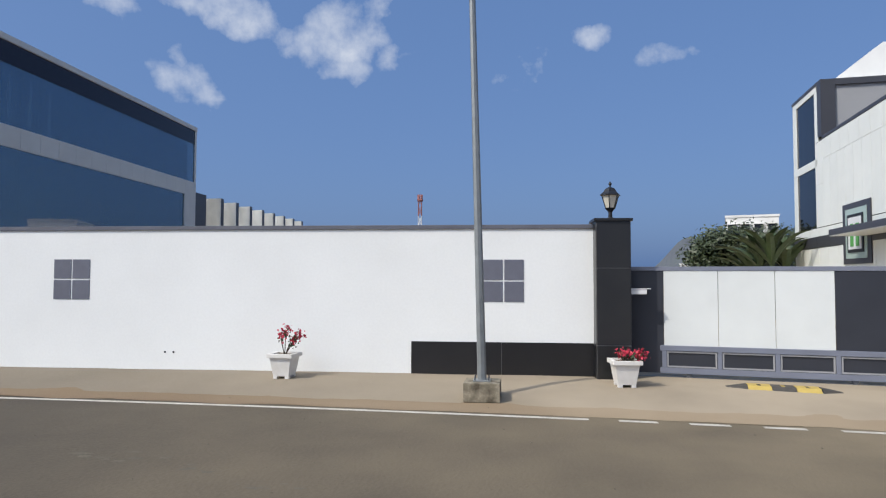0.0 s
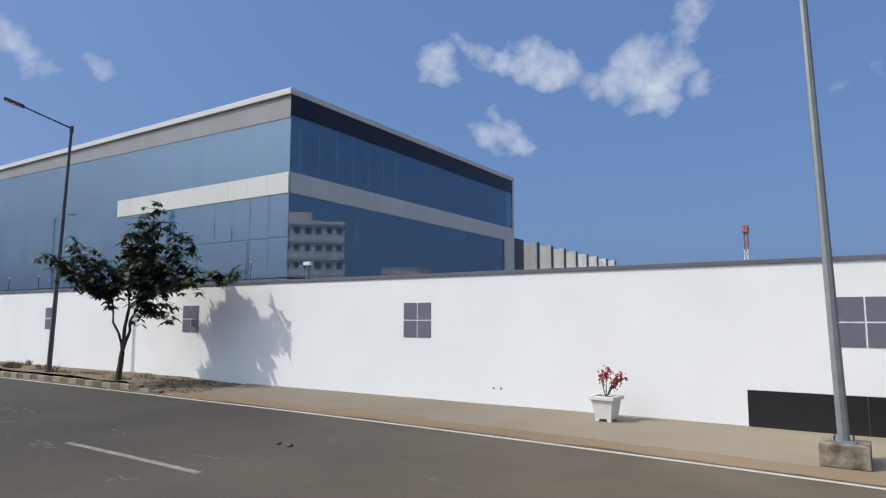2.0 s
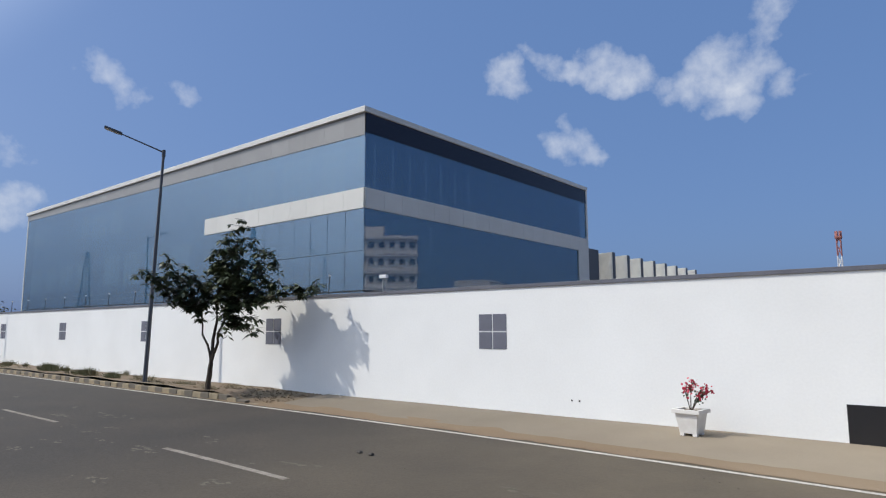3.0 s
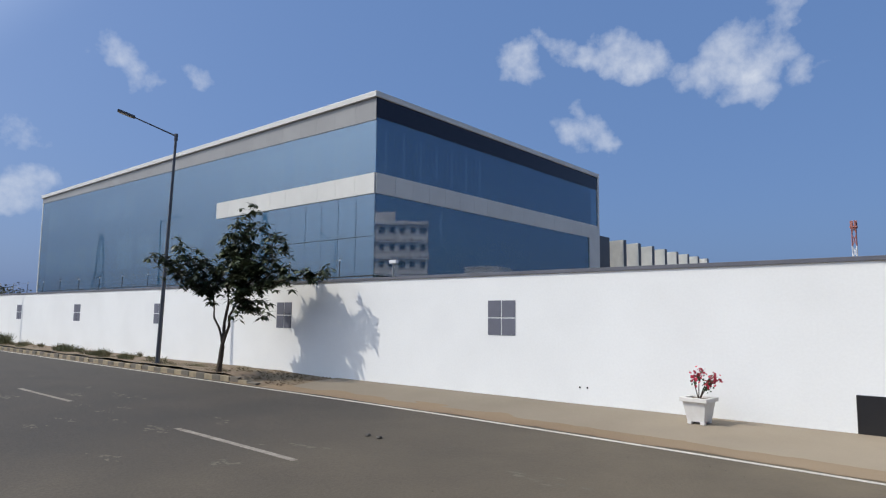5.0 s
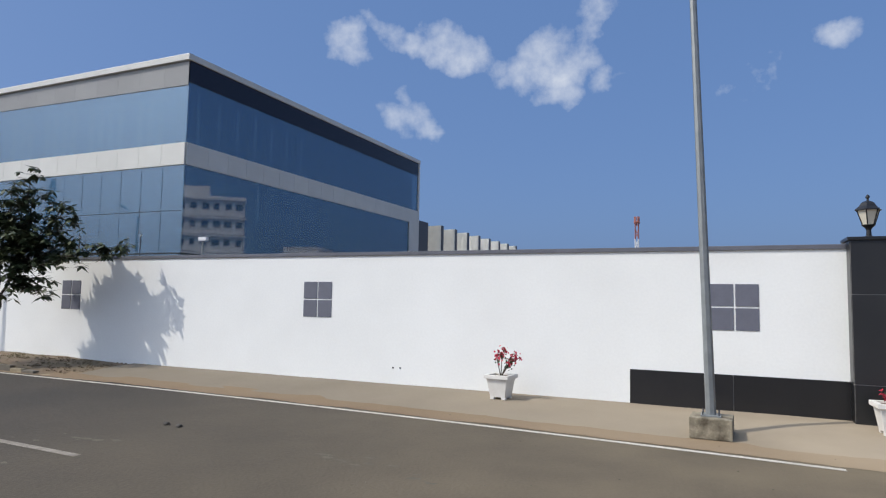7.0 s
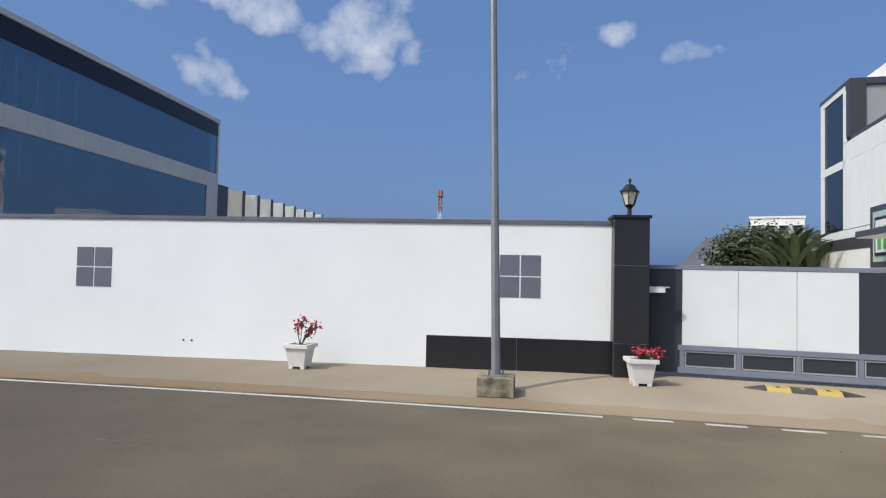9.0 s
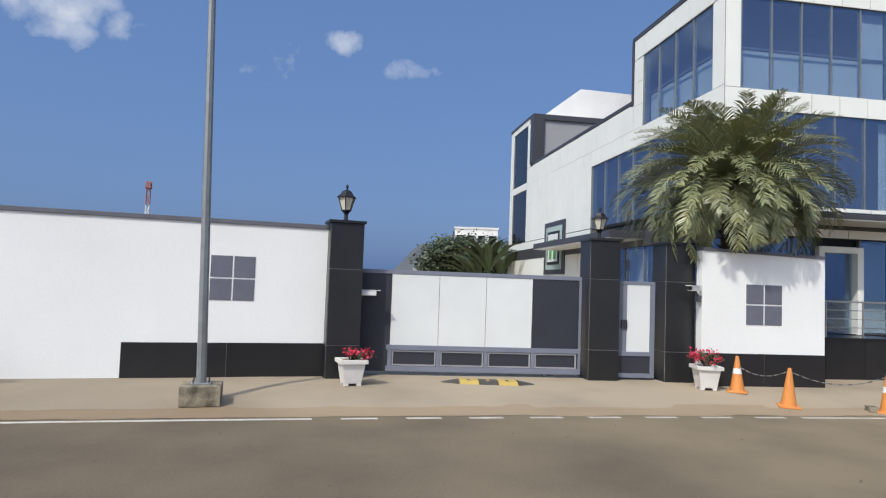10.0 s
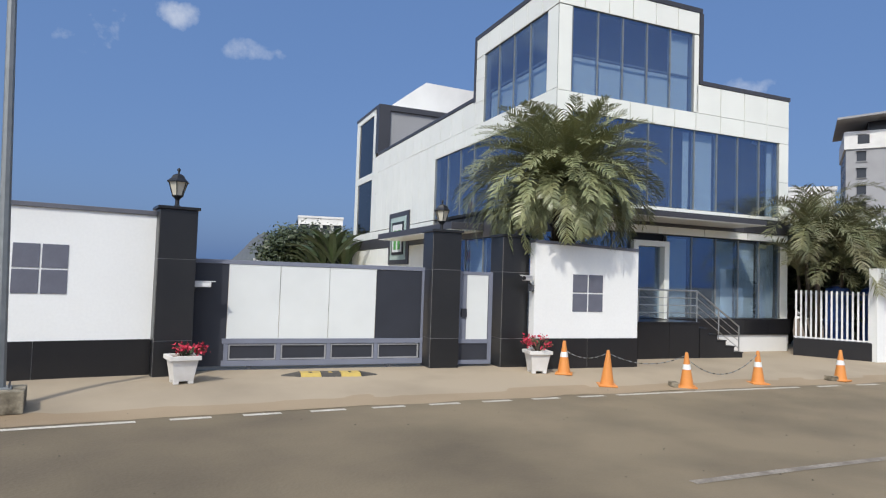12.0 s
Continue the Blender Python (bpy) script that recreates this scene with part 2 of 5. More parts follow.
M_SHED = material("corrugated_sheet", (0.76, 0.75, 0.70), 0.5, metal=0.0, stain=0.2, stain_scale=1.5)
M_FARWHITE = material("far_white_paint", (0.76, 0.75, 0.72), 0.85, stain=0.3, stain_scale=0.4)
M_FARGREY = material("far_grey_paint", (0.33, 0.33, 0.335), 0.85, stain=0.2, stain_scale=0.3)
M_HILL = material("hill_scrub", (0.10, 0.108, 0.125), 1.0, grain=0.3, grain_scale=0.15, stain=0.6, stain_scale=0.05, colour2=(0.11, 0.13, 0.12))
M_RED = material("faded_red_paint", (0.36, 0.14, 0.12), 0.7)
M_BLUE = material("blue_plastic", (0.012, 0.045, 0.17), 0.5, stain=0.3)
M_ROOM = material("room_blind", (0.70, 0.76, 0.76), 0.8, stain=0.3, stain_scale=2, streak=(8, 8, 0.3), colour2=(0.38, 0.45, 0.47))
# grey that holds the shaded underside of the roof overhang
M_EAVESHADE = material("grey_eaves_shade", (0.27, 0.27, 0.265), 0.5, stain=0.15, stain_scale=0.8, obj_var=0.05)
M_PATCH = material("worn_asphalt", (0.15, 0.128, 0.09), 0.9, grain=0.5, grain_scale=40, stain=0.7, stain_scale=3)
# near-black colour holds the shade inside unlit rooms
M_DARKROOM = material("room_shade_dark", (0.03, 0.035, 0.045), 0.8)
M_LAMPGLASS = material("frosted_lamp_glass", (0.62, 0.58, 0.48), 0.25)
M_BROWNDOOR = material("window_dark", (0.03, 0.033, 0.04), 0.25)


def glazing(name, tint, clear=0.12, rough=0.02, wave=0.02, dust=0.12, film=(0.42, 0.47, 0.52), veil=0.0, see=(0.60, 0.70, 0.76)):
    """Coated facade glass: mirror-like, tinted, partly seen through, with a dust film whose colour and forward scatter
    can carry sky haze.
    """
    m = bpy.data.materials.new(name)
    m.use_nodes = True
    t = m.node_tree
    b = t.nodes["Principled BSDF"]
    b.inputs["Base Color"].default_value = (*tint, 1)
    b.inputs["Metallic"].default_value, b.inputs["Roughness"].default_value = 1.0, rough
    pass_on = t.nodes.new("ShaderNodeBsdfTransparent")
    pass_on.inputs[0].default_value = (*see, 1)
    x = t.nodes.new("ShaderNodeMixShader")
    x.inputs[0].default_value = clear
    t.links.new(b.outputs[0], x.inputs[1])
    t.links.new(pass_on.outputs[0], x.inputs[2])
    dirt = t.nodes.new("ShaderNodeBsdfDiffuse")
    dirt.inputs[0].default_value = (*film, 1)
    y = t.nodes.new("ShaderNodeMixShader")
    y.inputs[0].default_value = dust
    t.links.new(x.outputs[0], y.inputs[1])
    t.links.new(dirt.outputs[0], y.inputs[2])
    if veil:
        soft = t.nodes.new("ShaderNodeBsdfGlossy")
        soft.inputs[0].default_value, soft.inputs[1].default_value = (*film, 1), 0.42
        z = t.nodes.new("ShaderNodeMixShader")
        z.inputs[0].default_value = veil
        t.links.new(y.outputs[0], z.inputs[1])
        t.links.new(soft.outputs[0], z.inputs[2])
        t.links.new(z.outputs[0], t.nodes["Material Output"].inputs[0])
    else:
        t.links.new(y.outputs[0], t.nodes["Material Output"].inputs[0])
    g = t.nodes.new("ShaderNodeNewGeometry")
    n = t.nodes.new("ShaderNodeTexNoise")
    n.inputs["Scale"].default_value = 0.6
    t.links.new(g.outputs["Position"], n.inputs["Vector"])
    u = t.nodes.new("ShaderNodeBump")
    u.inputs["Strength"].default_value, u.inputs["Distance"].default_value = wave, 0.1
    t.links.new(n.outputs["Fac"], u.inputs["Height"])
    t.links.new(u.outputs[0], b.inputs["Normal"])
    return m


# sky-blue film and veil put the mirrored bright haze into the glass
M_GLASSA = glazing("blue_mirror_glass", (0.22, 0.21, 0.21), 0.45, dust=0.01, film=(0.25, 0.58, 0.90), veil=0.155)
M_GLASSB = glazing("blue_office_glass", (0.40, 0.54, 0.76), 0.72, dust=0.04, see=(0.78, 0.86, 0.92))
# blue glass with dark sky and overhang reflections put into its tint
M_GLASSDARK = glazing("darkened_blue_glass", (0.05, 0.045, 0.05), 0.1, dust=0.01)

# ---- mesh helpers ----


def finish(name, bm, mat, parent=None, label="", smooth=False):
    me = bpy.data.meshes.new(name)
    bmesh.ops.recalc_face_normals(bm, faces=bm.faces[:])
    bm.to_mesh(me)
    bm.free()
    for m in mat if isinstance(mat, (list, tuple)) else (mat,):
        me.materials.append(m)
    if smooth:
        me.polygons.foreach_set("use_smooth", [True] * len(me.polygons))
    ob = new(name, me)
    if parent:
        ob.parent = parent
    if label:
        ob["label"] = label
    return ob


def part(name, bm, mat, parent, label="", smooth=False):
    return finish(name, bm, mat, parent, label, smooth)


def piece(name, me, parent, m):
    """One more object on a shared mesh."""
    ob = new(name, me)
    ob.parent = parent
    ob.matrix_basis = m
    return ob


def empty(name, m, label, category, group="", kind=""):
    ob = new(name)
    ob.matrix_basis = m
    ob.empty_display_size = 0.1
    return tagged(ob, label, category, group, kind)


def box(bm, x0, x1, y0, y1, z0, z1, bevel=0.0, index=0):
    r = bmesh.ops.create_cube(bm, size=1.0)
    bmesh.ops.scale(bm, vec=(x1 - x0, y1 - y0, z1 - z0), verts=r["verts"])
    bmesh.ops.translate(bm, vec=((x0 + x1) / 2, (y0 + y1) / 2, (z0 + z1) / 2), verts=r["verts"])
    faces = list({f for v in r["verts"] for f in v.link_faces})
    if bevel:
        edges = list({e for v in r["verts"] for e in v.link_edges})
        out = bmesh.ops.bevel(bm, geom=edges, offset=bevel, segments=2, affect="EDGES", profile=0.6)
        faces = out["faces"] + [f for f in faces if f.is_valid]
    for f in faces:
        f.material_index = index
    return bm


def boxed(*a, **k):
    return box(bmesh.new(), *a, **k)


def rod(bm, a, b, r0, r1=None, seg=10, index=0):
    a, b = Vector(a), Vector(b)
    d = b - a
    r = bmesh.ops.create_cone(bm, cap_ends=True, segments=seg, radius1=r0, radius2=r0 if r1 is None else r1, depth=d.length)
    bmesh.ops.transform(bm, matrix=Matrix.Translation((a + b) / 2) @ d.to_track_quat("Z", "Y").to_matrix().to_4x4(), verts=r["verts"])
    for v in r["verts"]:
        for f in v.link_faces:
            f.material_index = index
    return bm


def rodded(*a, **k):
    return rod(bmesh.new(), *a, **k)


def lathe(bm, rows, seg=16, sides=None, turn=0.0):
    """Rings of (radius, height)."""
    rings = []
    for r, z in rows:
        rings.append([bm.verts.new((r * math.cos(2 * math.pi * i / seg + turn), r * math.sin(2 * math.pi * i / seg + turn), z)) for i in range(seg)])
    for a, b in zip(rings, rings[1:]):
        for i in range(seg):
            bm.faces.new((a[i], a[(i + 1) % seg], b[(i + 1) % seg], b[i]))
    bm.faces.new(rings[0][::-1])
    bm.faces.new(rings[-1])
    return bm


def tube(bm, pts, radii, seg=7):
    prev = None
    pts = [Vector(p) for p in pts]
    for i, (p, r) in enumerate(zip(pts, radii)):
        d = (pts[min(i + 1, len(pts) - 1)] - pts[max(i - 1, 0)]).normalized()
        q = d.to_track_quat("Z", "Y")
        ring = [bm.verts.new(p + q @ Vector((r * math.cos(6.2832 * k / seg), r * math.sin(6.2832 * k / seg), 0))) for k in range(seg)]
        if prev:
            for k in range(seg):
                bm.faces.new((prev[k], prev[(k + 1) % seg], ring[(k + 1) % seg], ring[k]))
        prev = ring
    return bm


# ---- the lie of the land ----


def edge_line(x):
    """Where the road's white edge line runs."""
    if x < -14:
        return 11.3 - 0.01 * (x + 14)
    if x < 0:
        k = x + 14
        return 11.3 - 0.01 * k - 0.5 * (0.08 / 14) * k * k
    if x < 15:
        return 10.6 - 0.09 * x - 0.5 * (0.11 / 15) * x * x
    return 10.6 - 0.09 * 15 - 0.5 * 0.11 * 15 - 0.2 * (x - 15)


def kerb_line(x):
    """Where the painted kerb runs, before the soil strip."""
    return edge_line(x) + 0.36


def lay(x, y):
    """Height of the ground."""
    q = min(max((y - edge_line(x) - 0.1) / 2.6, 0.0), 1.0)
    return -0.15 * (1 - q * q * (3 - 2 * q))


def strip(name, xs, low, high, rows, mat, lift=0.0, kind_label="", rough=0.0):
    bm = bmesh.new()
    grid = []
    for x in xs:
        a, b = low(x), high(x)
        col = []
        for i in range(rows + 1):
            y = a + (b - a) * i / rows
            z = lay(x, y) + lift
            if rough:
                z += rough * noise.noise(Vector((x * 0.6, y * 0.9, 0)))
            col.append(bm.verts.new((x, y, z)))
        grid.append(col)
    for a, b in zip(grid, grid[1:]):
        for i in range(rows):
            bm.faces.new((a[i], b[i], b[i + 1], a[i + 1]))
    ob = finish(name, bm, mat, smooth=True)
    tagged(ob, kind_label, "", "", "structure")
    return ob


def frange(a, b, step):
    n = max(1, round((b - a) / step))
    return [a + (b - a) * i / n for i in range(n + 1)]

# ---- ground, road, pavement ----
XS = frange(-160, -30, 5) + frange(-29, 30, 0.5) + frange(33, 160, 5)
bm = bmesh.new()
# far ground: one sheet from the far horizon to beyond the opposite side, sunk a little under the road and pavement
ring = [-3000, -600, -160, -60, -30, 0, 30, 60, 160, 600, 3000]
gv = [[bm.verts.new((x, y, -0.30 if abs(x) < 700 and abs(y) < 700 else -3.0)) for y in ring] for x in ring]
for i in range(len(ring) - 1):
    for j in range(len(ring) - 1):
        bm.faces.new((gv[i][j], gv[i + 1][j], gv[i + 1][j + 1], gv[i][j + 1]))
ground = tagged(finish("ground", bm, M_SOIL), "dry brown earth reaching to the horizon", "ground", "", "structure")
road = strip("road", XS, lambda x: -2.2, lambda x: edge_line(x) + 0.25, 14, M_ASPHALT, 0.0, "worn grey-brown asphalt road with dust and pale patches")
strip("opposite_verge", XS, lambda x: -40, lambda x: -2.2, 4, M_SAND, 0.02, "sandy verge across the road")
strip("sand_shoulder", frange(-160, -30, 5) + frange(-29.9, 30, 0.12) + frange(33, 160, 5), lambda x: edge_line(x) + 0.17 + 0.10 * noise.noise(Vector((x * 0.9, 7.0, 0))) + 0.05 * noise.noise(Vector((x * 4.1, 3.0, 0))), lambda x: edge_line(x) + 1.0, 4, M_SAND, 0.006, "strip of blown brown sand along the road", 0.012)
strip("pavement", frange(-16.5, 30, 0.15), lambda x: edge_line(x) + 0.78 + 0.09 * noise.noise(Vector((x * 0.7, 2.0, 0))) + 0.05 * noise.noise(Vector((x * 3.1, 5.0, 0))), lambda x: 16.5, 12, M_CONCRETE, 0.006, "pale brown concrete pavement sloping to the road", 0.008)
strip("soil_verge", frange(-160, -16.4, 0.8), lambda x: kerb_line(x), lambda x: 16.5, 8, M_SOIL, 0.0, "raised strip of dry soil between kerb and wall", 0.05)
for v in bpy.data.objects["soil_verge"].data.vertices:
    k = min(max((v.co.x + 19.6) / 2.6, 0.0), 1.0)
    rough = v.co.z - lay(v.co.x, v.co.y)
    v.co.z = (0.10 - 0.025 * (v.co.y - 12) + rough) * (1 - k) + (lay(v.co.x, v.co.y) - 0.03) * k
strip("yard", frange(-60, 30, 3), lambda x: 16.4, lambda x: 60, 6, M_CONCRETE, 0.002, "concrete yard behind the boundary wall")


def marking(name, x0, x1, offset, width, label, mat=M_LINE):
    bm = bmesh.new()
    xs = frange(x0, x1, 0.5)
    pts = [(bm.verts.new((x, edge_line(x) + offset - width / 2, lay(x, edge_line(x) + offset) + 0.005)), bm.verts.new((x, edge_line(x) + offset + width / 2, lay(x, edge_line(x) + offset) + 0.005))) for x in xs]
    for a, b in zip(pts, pts[1:]):
        bm.faces.new((a[0], b[0], b[1], a[1]))
    return tagged(finish(name, bm, mat), label, "road marking", "road markings", "structure")


marking("edge_marking", -110, 1.40, 0.0, 0.12, "worn white line along the edge of the road")
for k in range(8):
    marking("edge_dash", 1.86 + 1.06 * k, 2.45 + 1.06 * k, 0.0, 0.12, "short white dash at the gate's crossing")
marking("edge_marking", 10.2, 15.2, 0.0, 0.12, "worn white line along the edge of the road")
for k in range(4):
    marking("edge_dash", 15.8 + 1.3 * k, 16.5 + 1.3 * k, 0.0, 0.12, "short white dash at the next entrance")
for k in range(-9, 6):
    marking("lane_dash", -12.25 + 9.45 * k, -8.3 + 9.45 * k, -4.98, 0.13, "faded white lane dash in the road's middle", M_WORNLINE)

# ---- boundary wall ----

def wall_run(name, o, deg, length, height, label, thick=0.3, coping=0.09, height2=None):
    """A straight wall whose face runs from o along deg; local x along it, y into it."""
    e = empty(name, pose(o[0], o[1], 0, 0, 0, deg), label, "", "", "structure")
    h2 = height if height2 is None else height2
    bm = bmesh.new()
    box(bm, 0, length, 0, thick, -0.4, height)
    for v in bm.verts:
        if v.co.z > 0:
            v.co.z = height + (h2 - height) * v.co.x / length
    part("wall_body", bm, M_WALL, e)
    if coping:
        bm = bmesh.new()
        box(bm, -0.0, length, -0.035, thick + 0.035, height, height + coping, 0.008)
        for v in bm.verts:
            v.co.z += (h2 - height) * v.co.x / length
        part("coping", bm, M_COPING, e, "grey painted coping")
    return e


wall_1 = wall_run("wall_1", (-120, 14.0), 0, 122.0, 3.18, "tall white-painted boundary wall with a thin grey coping")
TILE = boxed(-0.212, 0.212, -0.012, 0.03, -0.222, 0.222, bevel=0.004)
tile_me = bpy.data.meshes.new("tile")
TILE.to_mesh(tile_me)
TILE.free()
tile_me.materials.append(M_TILE)


def tile_panel(parent, x, z, label="square of four grey tiles"):
    for i in (-1, 1):
        for j in (-1, 1):
            piece("tile", tile_me, parent, Matrix.Translation((x + i * 0.229, 0, z + j * 0.239)))


for x in (0.065, -9.92, -19.55, -29.15, -38.7, -48.3, -57.9, -67.5):
    tile_panel(wall_1, x + 120, 2.045)
for x in (-7.62, -7.42):
    part("weep_pipe", rodded((x + 120, -0.012, 0.40), (x + 120, 0.02, 0.40), 0.022, seg=8), M_BLACK, wall_1)


def dado(parent, x0, x1, height, count, y=0.0):
    """Granite slabs along a wall's foot."""
    w = (x1 - x0) / count
    part("joint_backing", boxed(x0, x1, y - 0.018, y, -0.3, height - 0.004), M_JOINT, parent)
    for k in range(count):
        part("granite_slab", boxed(x0 + k * w + 0.006, x0 + (k + 1) * w - 0.006, y - 0.03, y - 0.012, -0.3, height, 0.003), M_GRANITE, parent)


dado(wall_1, 118.04, 122.0, 0.71, 2)

# ---- gate pillars ----


def gate_pillar(o, deg, w, d, h, label):
    e = empty("gate_pillar", pose(o[0], o[1], 0, 0, 0, deg), label, "gate pillar", "granite gate pillars")
    part("core", boxed(0.006, w - 0.006, 0.006, d - 0.006, -0.3, h - 0.07), M_JOINT, e)
    levels = [-0.3, 0.70, 2.32, h - 0.06]
    for a, b in zip(levels, levels[1:]):
        a, b = a + 0.006, b - 0.006
        part("granite_slab", boxed(0.008, w - 0.008, -0.002, 0.018, a, b, 0.003), M_GRANITE2, e)
        part("granite_slab", boxed(0.008, w - 0.008, d - 0.018, d + 0.002, a, b, 0.003), M_GRANITE2, e)
        part("granite_slab", boxed(-0.002, 0.018, 0.022, d - 0.022, a, b, 0.003), M_GRANITE2, e)
        part("granite_slab", boxed(w - 0.018, w + 0.002, 0.022, d - 0.022, a, b, 0.003), M_GRANITE2, e)
    part("cap", boxed(-0.04, w + 0.04, -0.04, d + 0.04, h - 0.06, h, 0.008), M_GRANITE2, e, "thin polished granite cap")
    return e


GATE = -11.0
gate_pillar((2.0, 13.62), 0, 0.72, 0.72, 3.37, "tall black granite pillar at the wall's end")
gate_pillar((7.86, 12.92), GATE - 1, 0.72, 0.75, 3.27, "tall black granite pillar between two gates")
gate_pillar((9.62, 12.52), GATE - 1, 0.72, 0.75, 3.25, "tall black granite pillar beside the small gate")

# ---- sliding gate ----
gate = empty("sliding_gate", pose(2.72, 14.32, 0.0, 0, 0, GATE), "white and charcoal sheet-steel sliding gate with grey frame", "gate")
GL, GH = 5.25, 2.36
part("top_rail", boxed(0, GL, -0.04, 0.05, GH - 0.09, GH, 0.006), M_GATEGREY, gate)
part("gate_panel", boxed(0.0, 0.80, -0.02, 0.02, 0.08, GH - 0.09), M_GATEDARK, gate, "charcoal sheet panel")
for k in range(3):
    x = 0.80 + k * 1.09
    part("gate_panel", boxed(x + 0.006, x + 1.084, -0.028, 0.02, 0.67, GH - 0.092, 0.004), M_GATEWHITE, gate, "white sheet panel")
part("gate_panel", boxed(4.08, GL - 0.06, -0.022, 0.02, 0.67, GH - 0.092), M_GATEDARK, gate, "charcoal sheet panel")
part("end_stile", boxed(GL - 0.06, GL, -0.04, 0.04, 0.08, GH - 0.09, 0.005), M_GATEGREY, gate)
part("middle_rail", boxed(0.72, GL, -0.05, 0.04, 0.56, 0.67, 0.006), M_GATEGREY, gate)
part("bottom_rail", boxed(0.72, GL, -0.05, 0.04, 0.08, 0.20, 0.006), M_GATEGREY, gate)
part("back_sheet", boxed(0.80, GL - 0.06, 0.0, 0.02, 0.20, 0.56), M_GATEDARK, gate)
for k in range(4):
    x = 0.76 + k * 1.10
    part("gate_post", boxed(x, x + 0.09, -0.048, 0.04, 0.20, 0.56, 0.005), M_GATEGREY, gate)
    bm = bmesh.new()
    x1 = min(x + 1.10, GL - 0.06)
    for a in ((x + 0.10, x1 - 0.01, 0.21, 0.24), (x + 0.10, x1 - 0.01, 0.52, 0.55), (x + 0.10, x + 0.13, 0.24, 0.52), (x1 - 0.04, x1 - 0.01, 0.24, 0.52)):
        box(bm, a[0], a[1], -0.03, -0.005, a[2], a[3])
    part("panel_bead", bm, M_FARGREY, gate)
for x in (1.3, 4.4):
    bm = bmesh.new()
    rod(bm, (x, -0.03, 0.07), (x, 0.03, 0.07), 0.06, seg=14)
    part("gate_wheel", bm, M_DARKSTEEL, gate)
tagged(finish("gate_track", boxed(0, 6.0, -0.03, 0.03, 0.0, 0.012), M_DARKSTEEL), "steel track of the sliding gate", "gate track", "", "structure").matrix_basis = pose(2.72, 14.30, 0.0, 0, 0, GATE)

# ---- pedestrian gate ----
pg = empty("pedestrian_gate", pose(8.58, 13.02, 0, 0, 0, GATE - 1), "narrow white and grey steel gate between pillars", "gate")
part("gate_frame", boxed(0.0, 0.98, -0.03, 0.03, 2.22, 2.30, 0.005), M_GATEGREY, pg)
part("gate_panel", boxed(0.06, 0.30, -0.015, 0.015, 0.66, 2.22), M_GATEGREY, pg)
part("gate_panel", boxed(0.305, 0.86, -0.02, 0.015, 0.66, 2.22), M_GATEWHITE, pg, "white sheet panel")
part("end_stile", boxed(0.88, 0.98, -0.03, 0.03, 0.06, 2.22, 0.005), M_GATEGREY, pg)
part("hinge_stile", boxed(0.0, 0.06, -0.03, 0.03, 0.06, 2.22, 0.005), M_GATEGREY, pg)
part("middle_rail", boxed(0.06, 0.88, -0.032, 0.03, 0.56, 0.66, 0.005), M_GATEGREY, pg)
part("bottom_rail", boxed(0.06, 0.88, -0.032, 0.03, 0.06, 0.16, 0.005), M_GATEGREY, pg)
part("lower_sheet", boxed(0.06, 0.88, -0.01, 0.012, 0.16, 0.56), M_GATEDARK, pg)
part("lock_box", boxed(0.16, 0.30, -0.06, -0.015, 1.20, 1.40, 0.006), M_GATEDARK, pg, "dark lock case")

# ---- wall beyond the gate ----
wall_2 = wall_run("wall_2", (10.22, 12.02), -10.5, 3.05, 3.06, "white-painted boundary wall end beside the small gate", 0.25, 0.07, 2.97)
dado(wall_2, 0.0, 3.05, 0.74, 2)
tile_panel(wall_2, 1.52, 1.86)

# ---- white glass-fronted office ----
BM = pose(12.61, 14.07, 0, 0, 0, -9)
office = empty("office_building", BM, "three-storey white-clad office with blue glass bands", "building")


def face_box(side, a0, a1, d0, d1, z0, z1, bevel=0.0):
    """Box on a face of the office: front (along x, depth into +y) or left side (along y, depth into +x)."""
    return boxed(a0, a1, d0, d1, z0, z1, bevel) if side == "f" else boxed(d0, d1, a0, a1, z0, z1, bevel)


# core volumes just behind the cladding, near-black to stand for the rooms' shade
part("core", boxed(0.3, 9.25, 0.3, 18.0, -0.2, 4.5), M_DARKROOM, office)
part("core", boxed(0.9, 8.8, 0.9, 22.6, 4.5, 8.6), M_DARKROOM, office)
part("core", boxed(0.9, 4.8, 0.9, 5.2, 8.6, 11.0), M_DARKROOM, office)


def cladding(side, a0, a1, z0, z1, count, rows=1):
    """White panels with open joints."""
    part("joint_backing", face_box(side, a0 + 0.006, a1 - 0.006, 0.03, 0.28, z0 + 0.006, z1 - 0.006), M_PANELJOINT, office)
    w, h = (a1 - a0) / count, (z1 - z0) / rows
    for i in range(count):
        for j in range(rows):
            part("cladding_panel", face_box(side, a0 + i * w + 0.014, a0 + (i + 1) * w - 0.014, 0.0, 0.028, z0 + j * h + 0.008, z0 + (j + 1) * h - 0.008), M_PANEL, office)


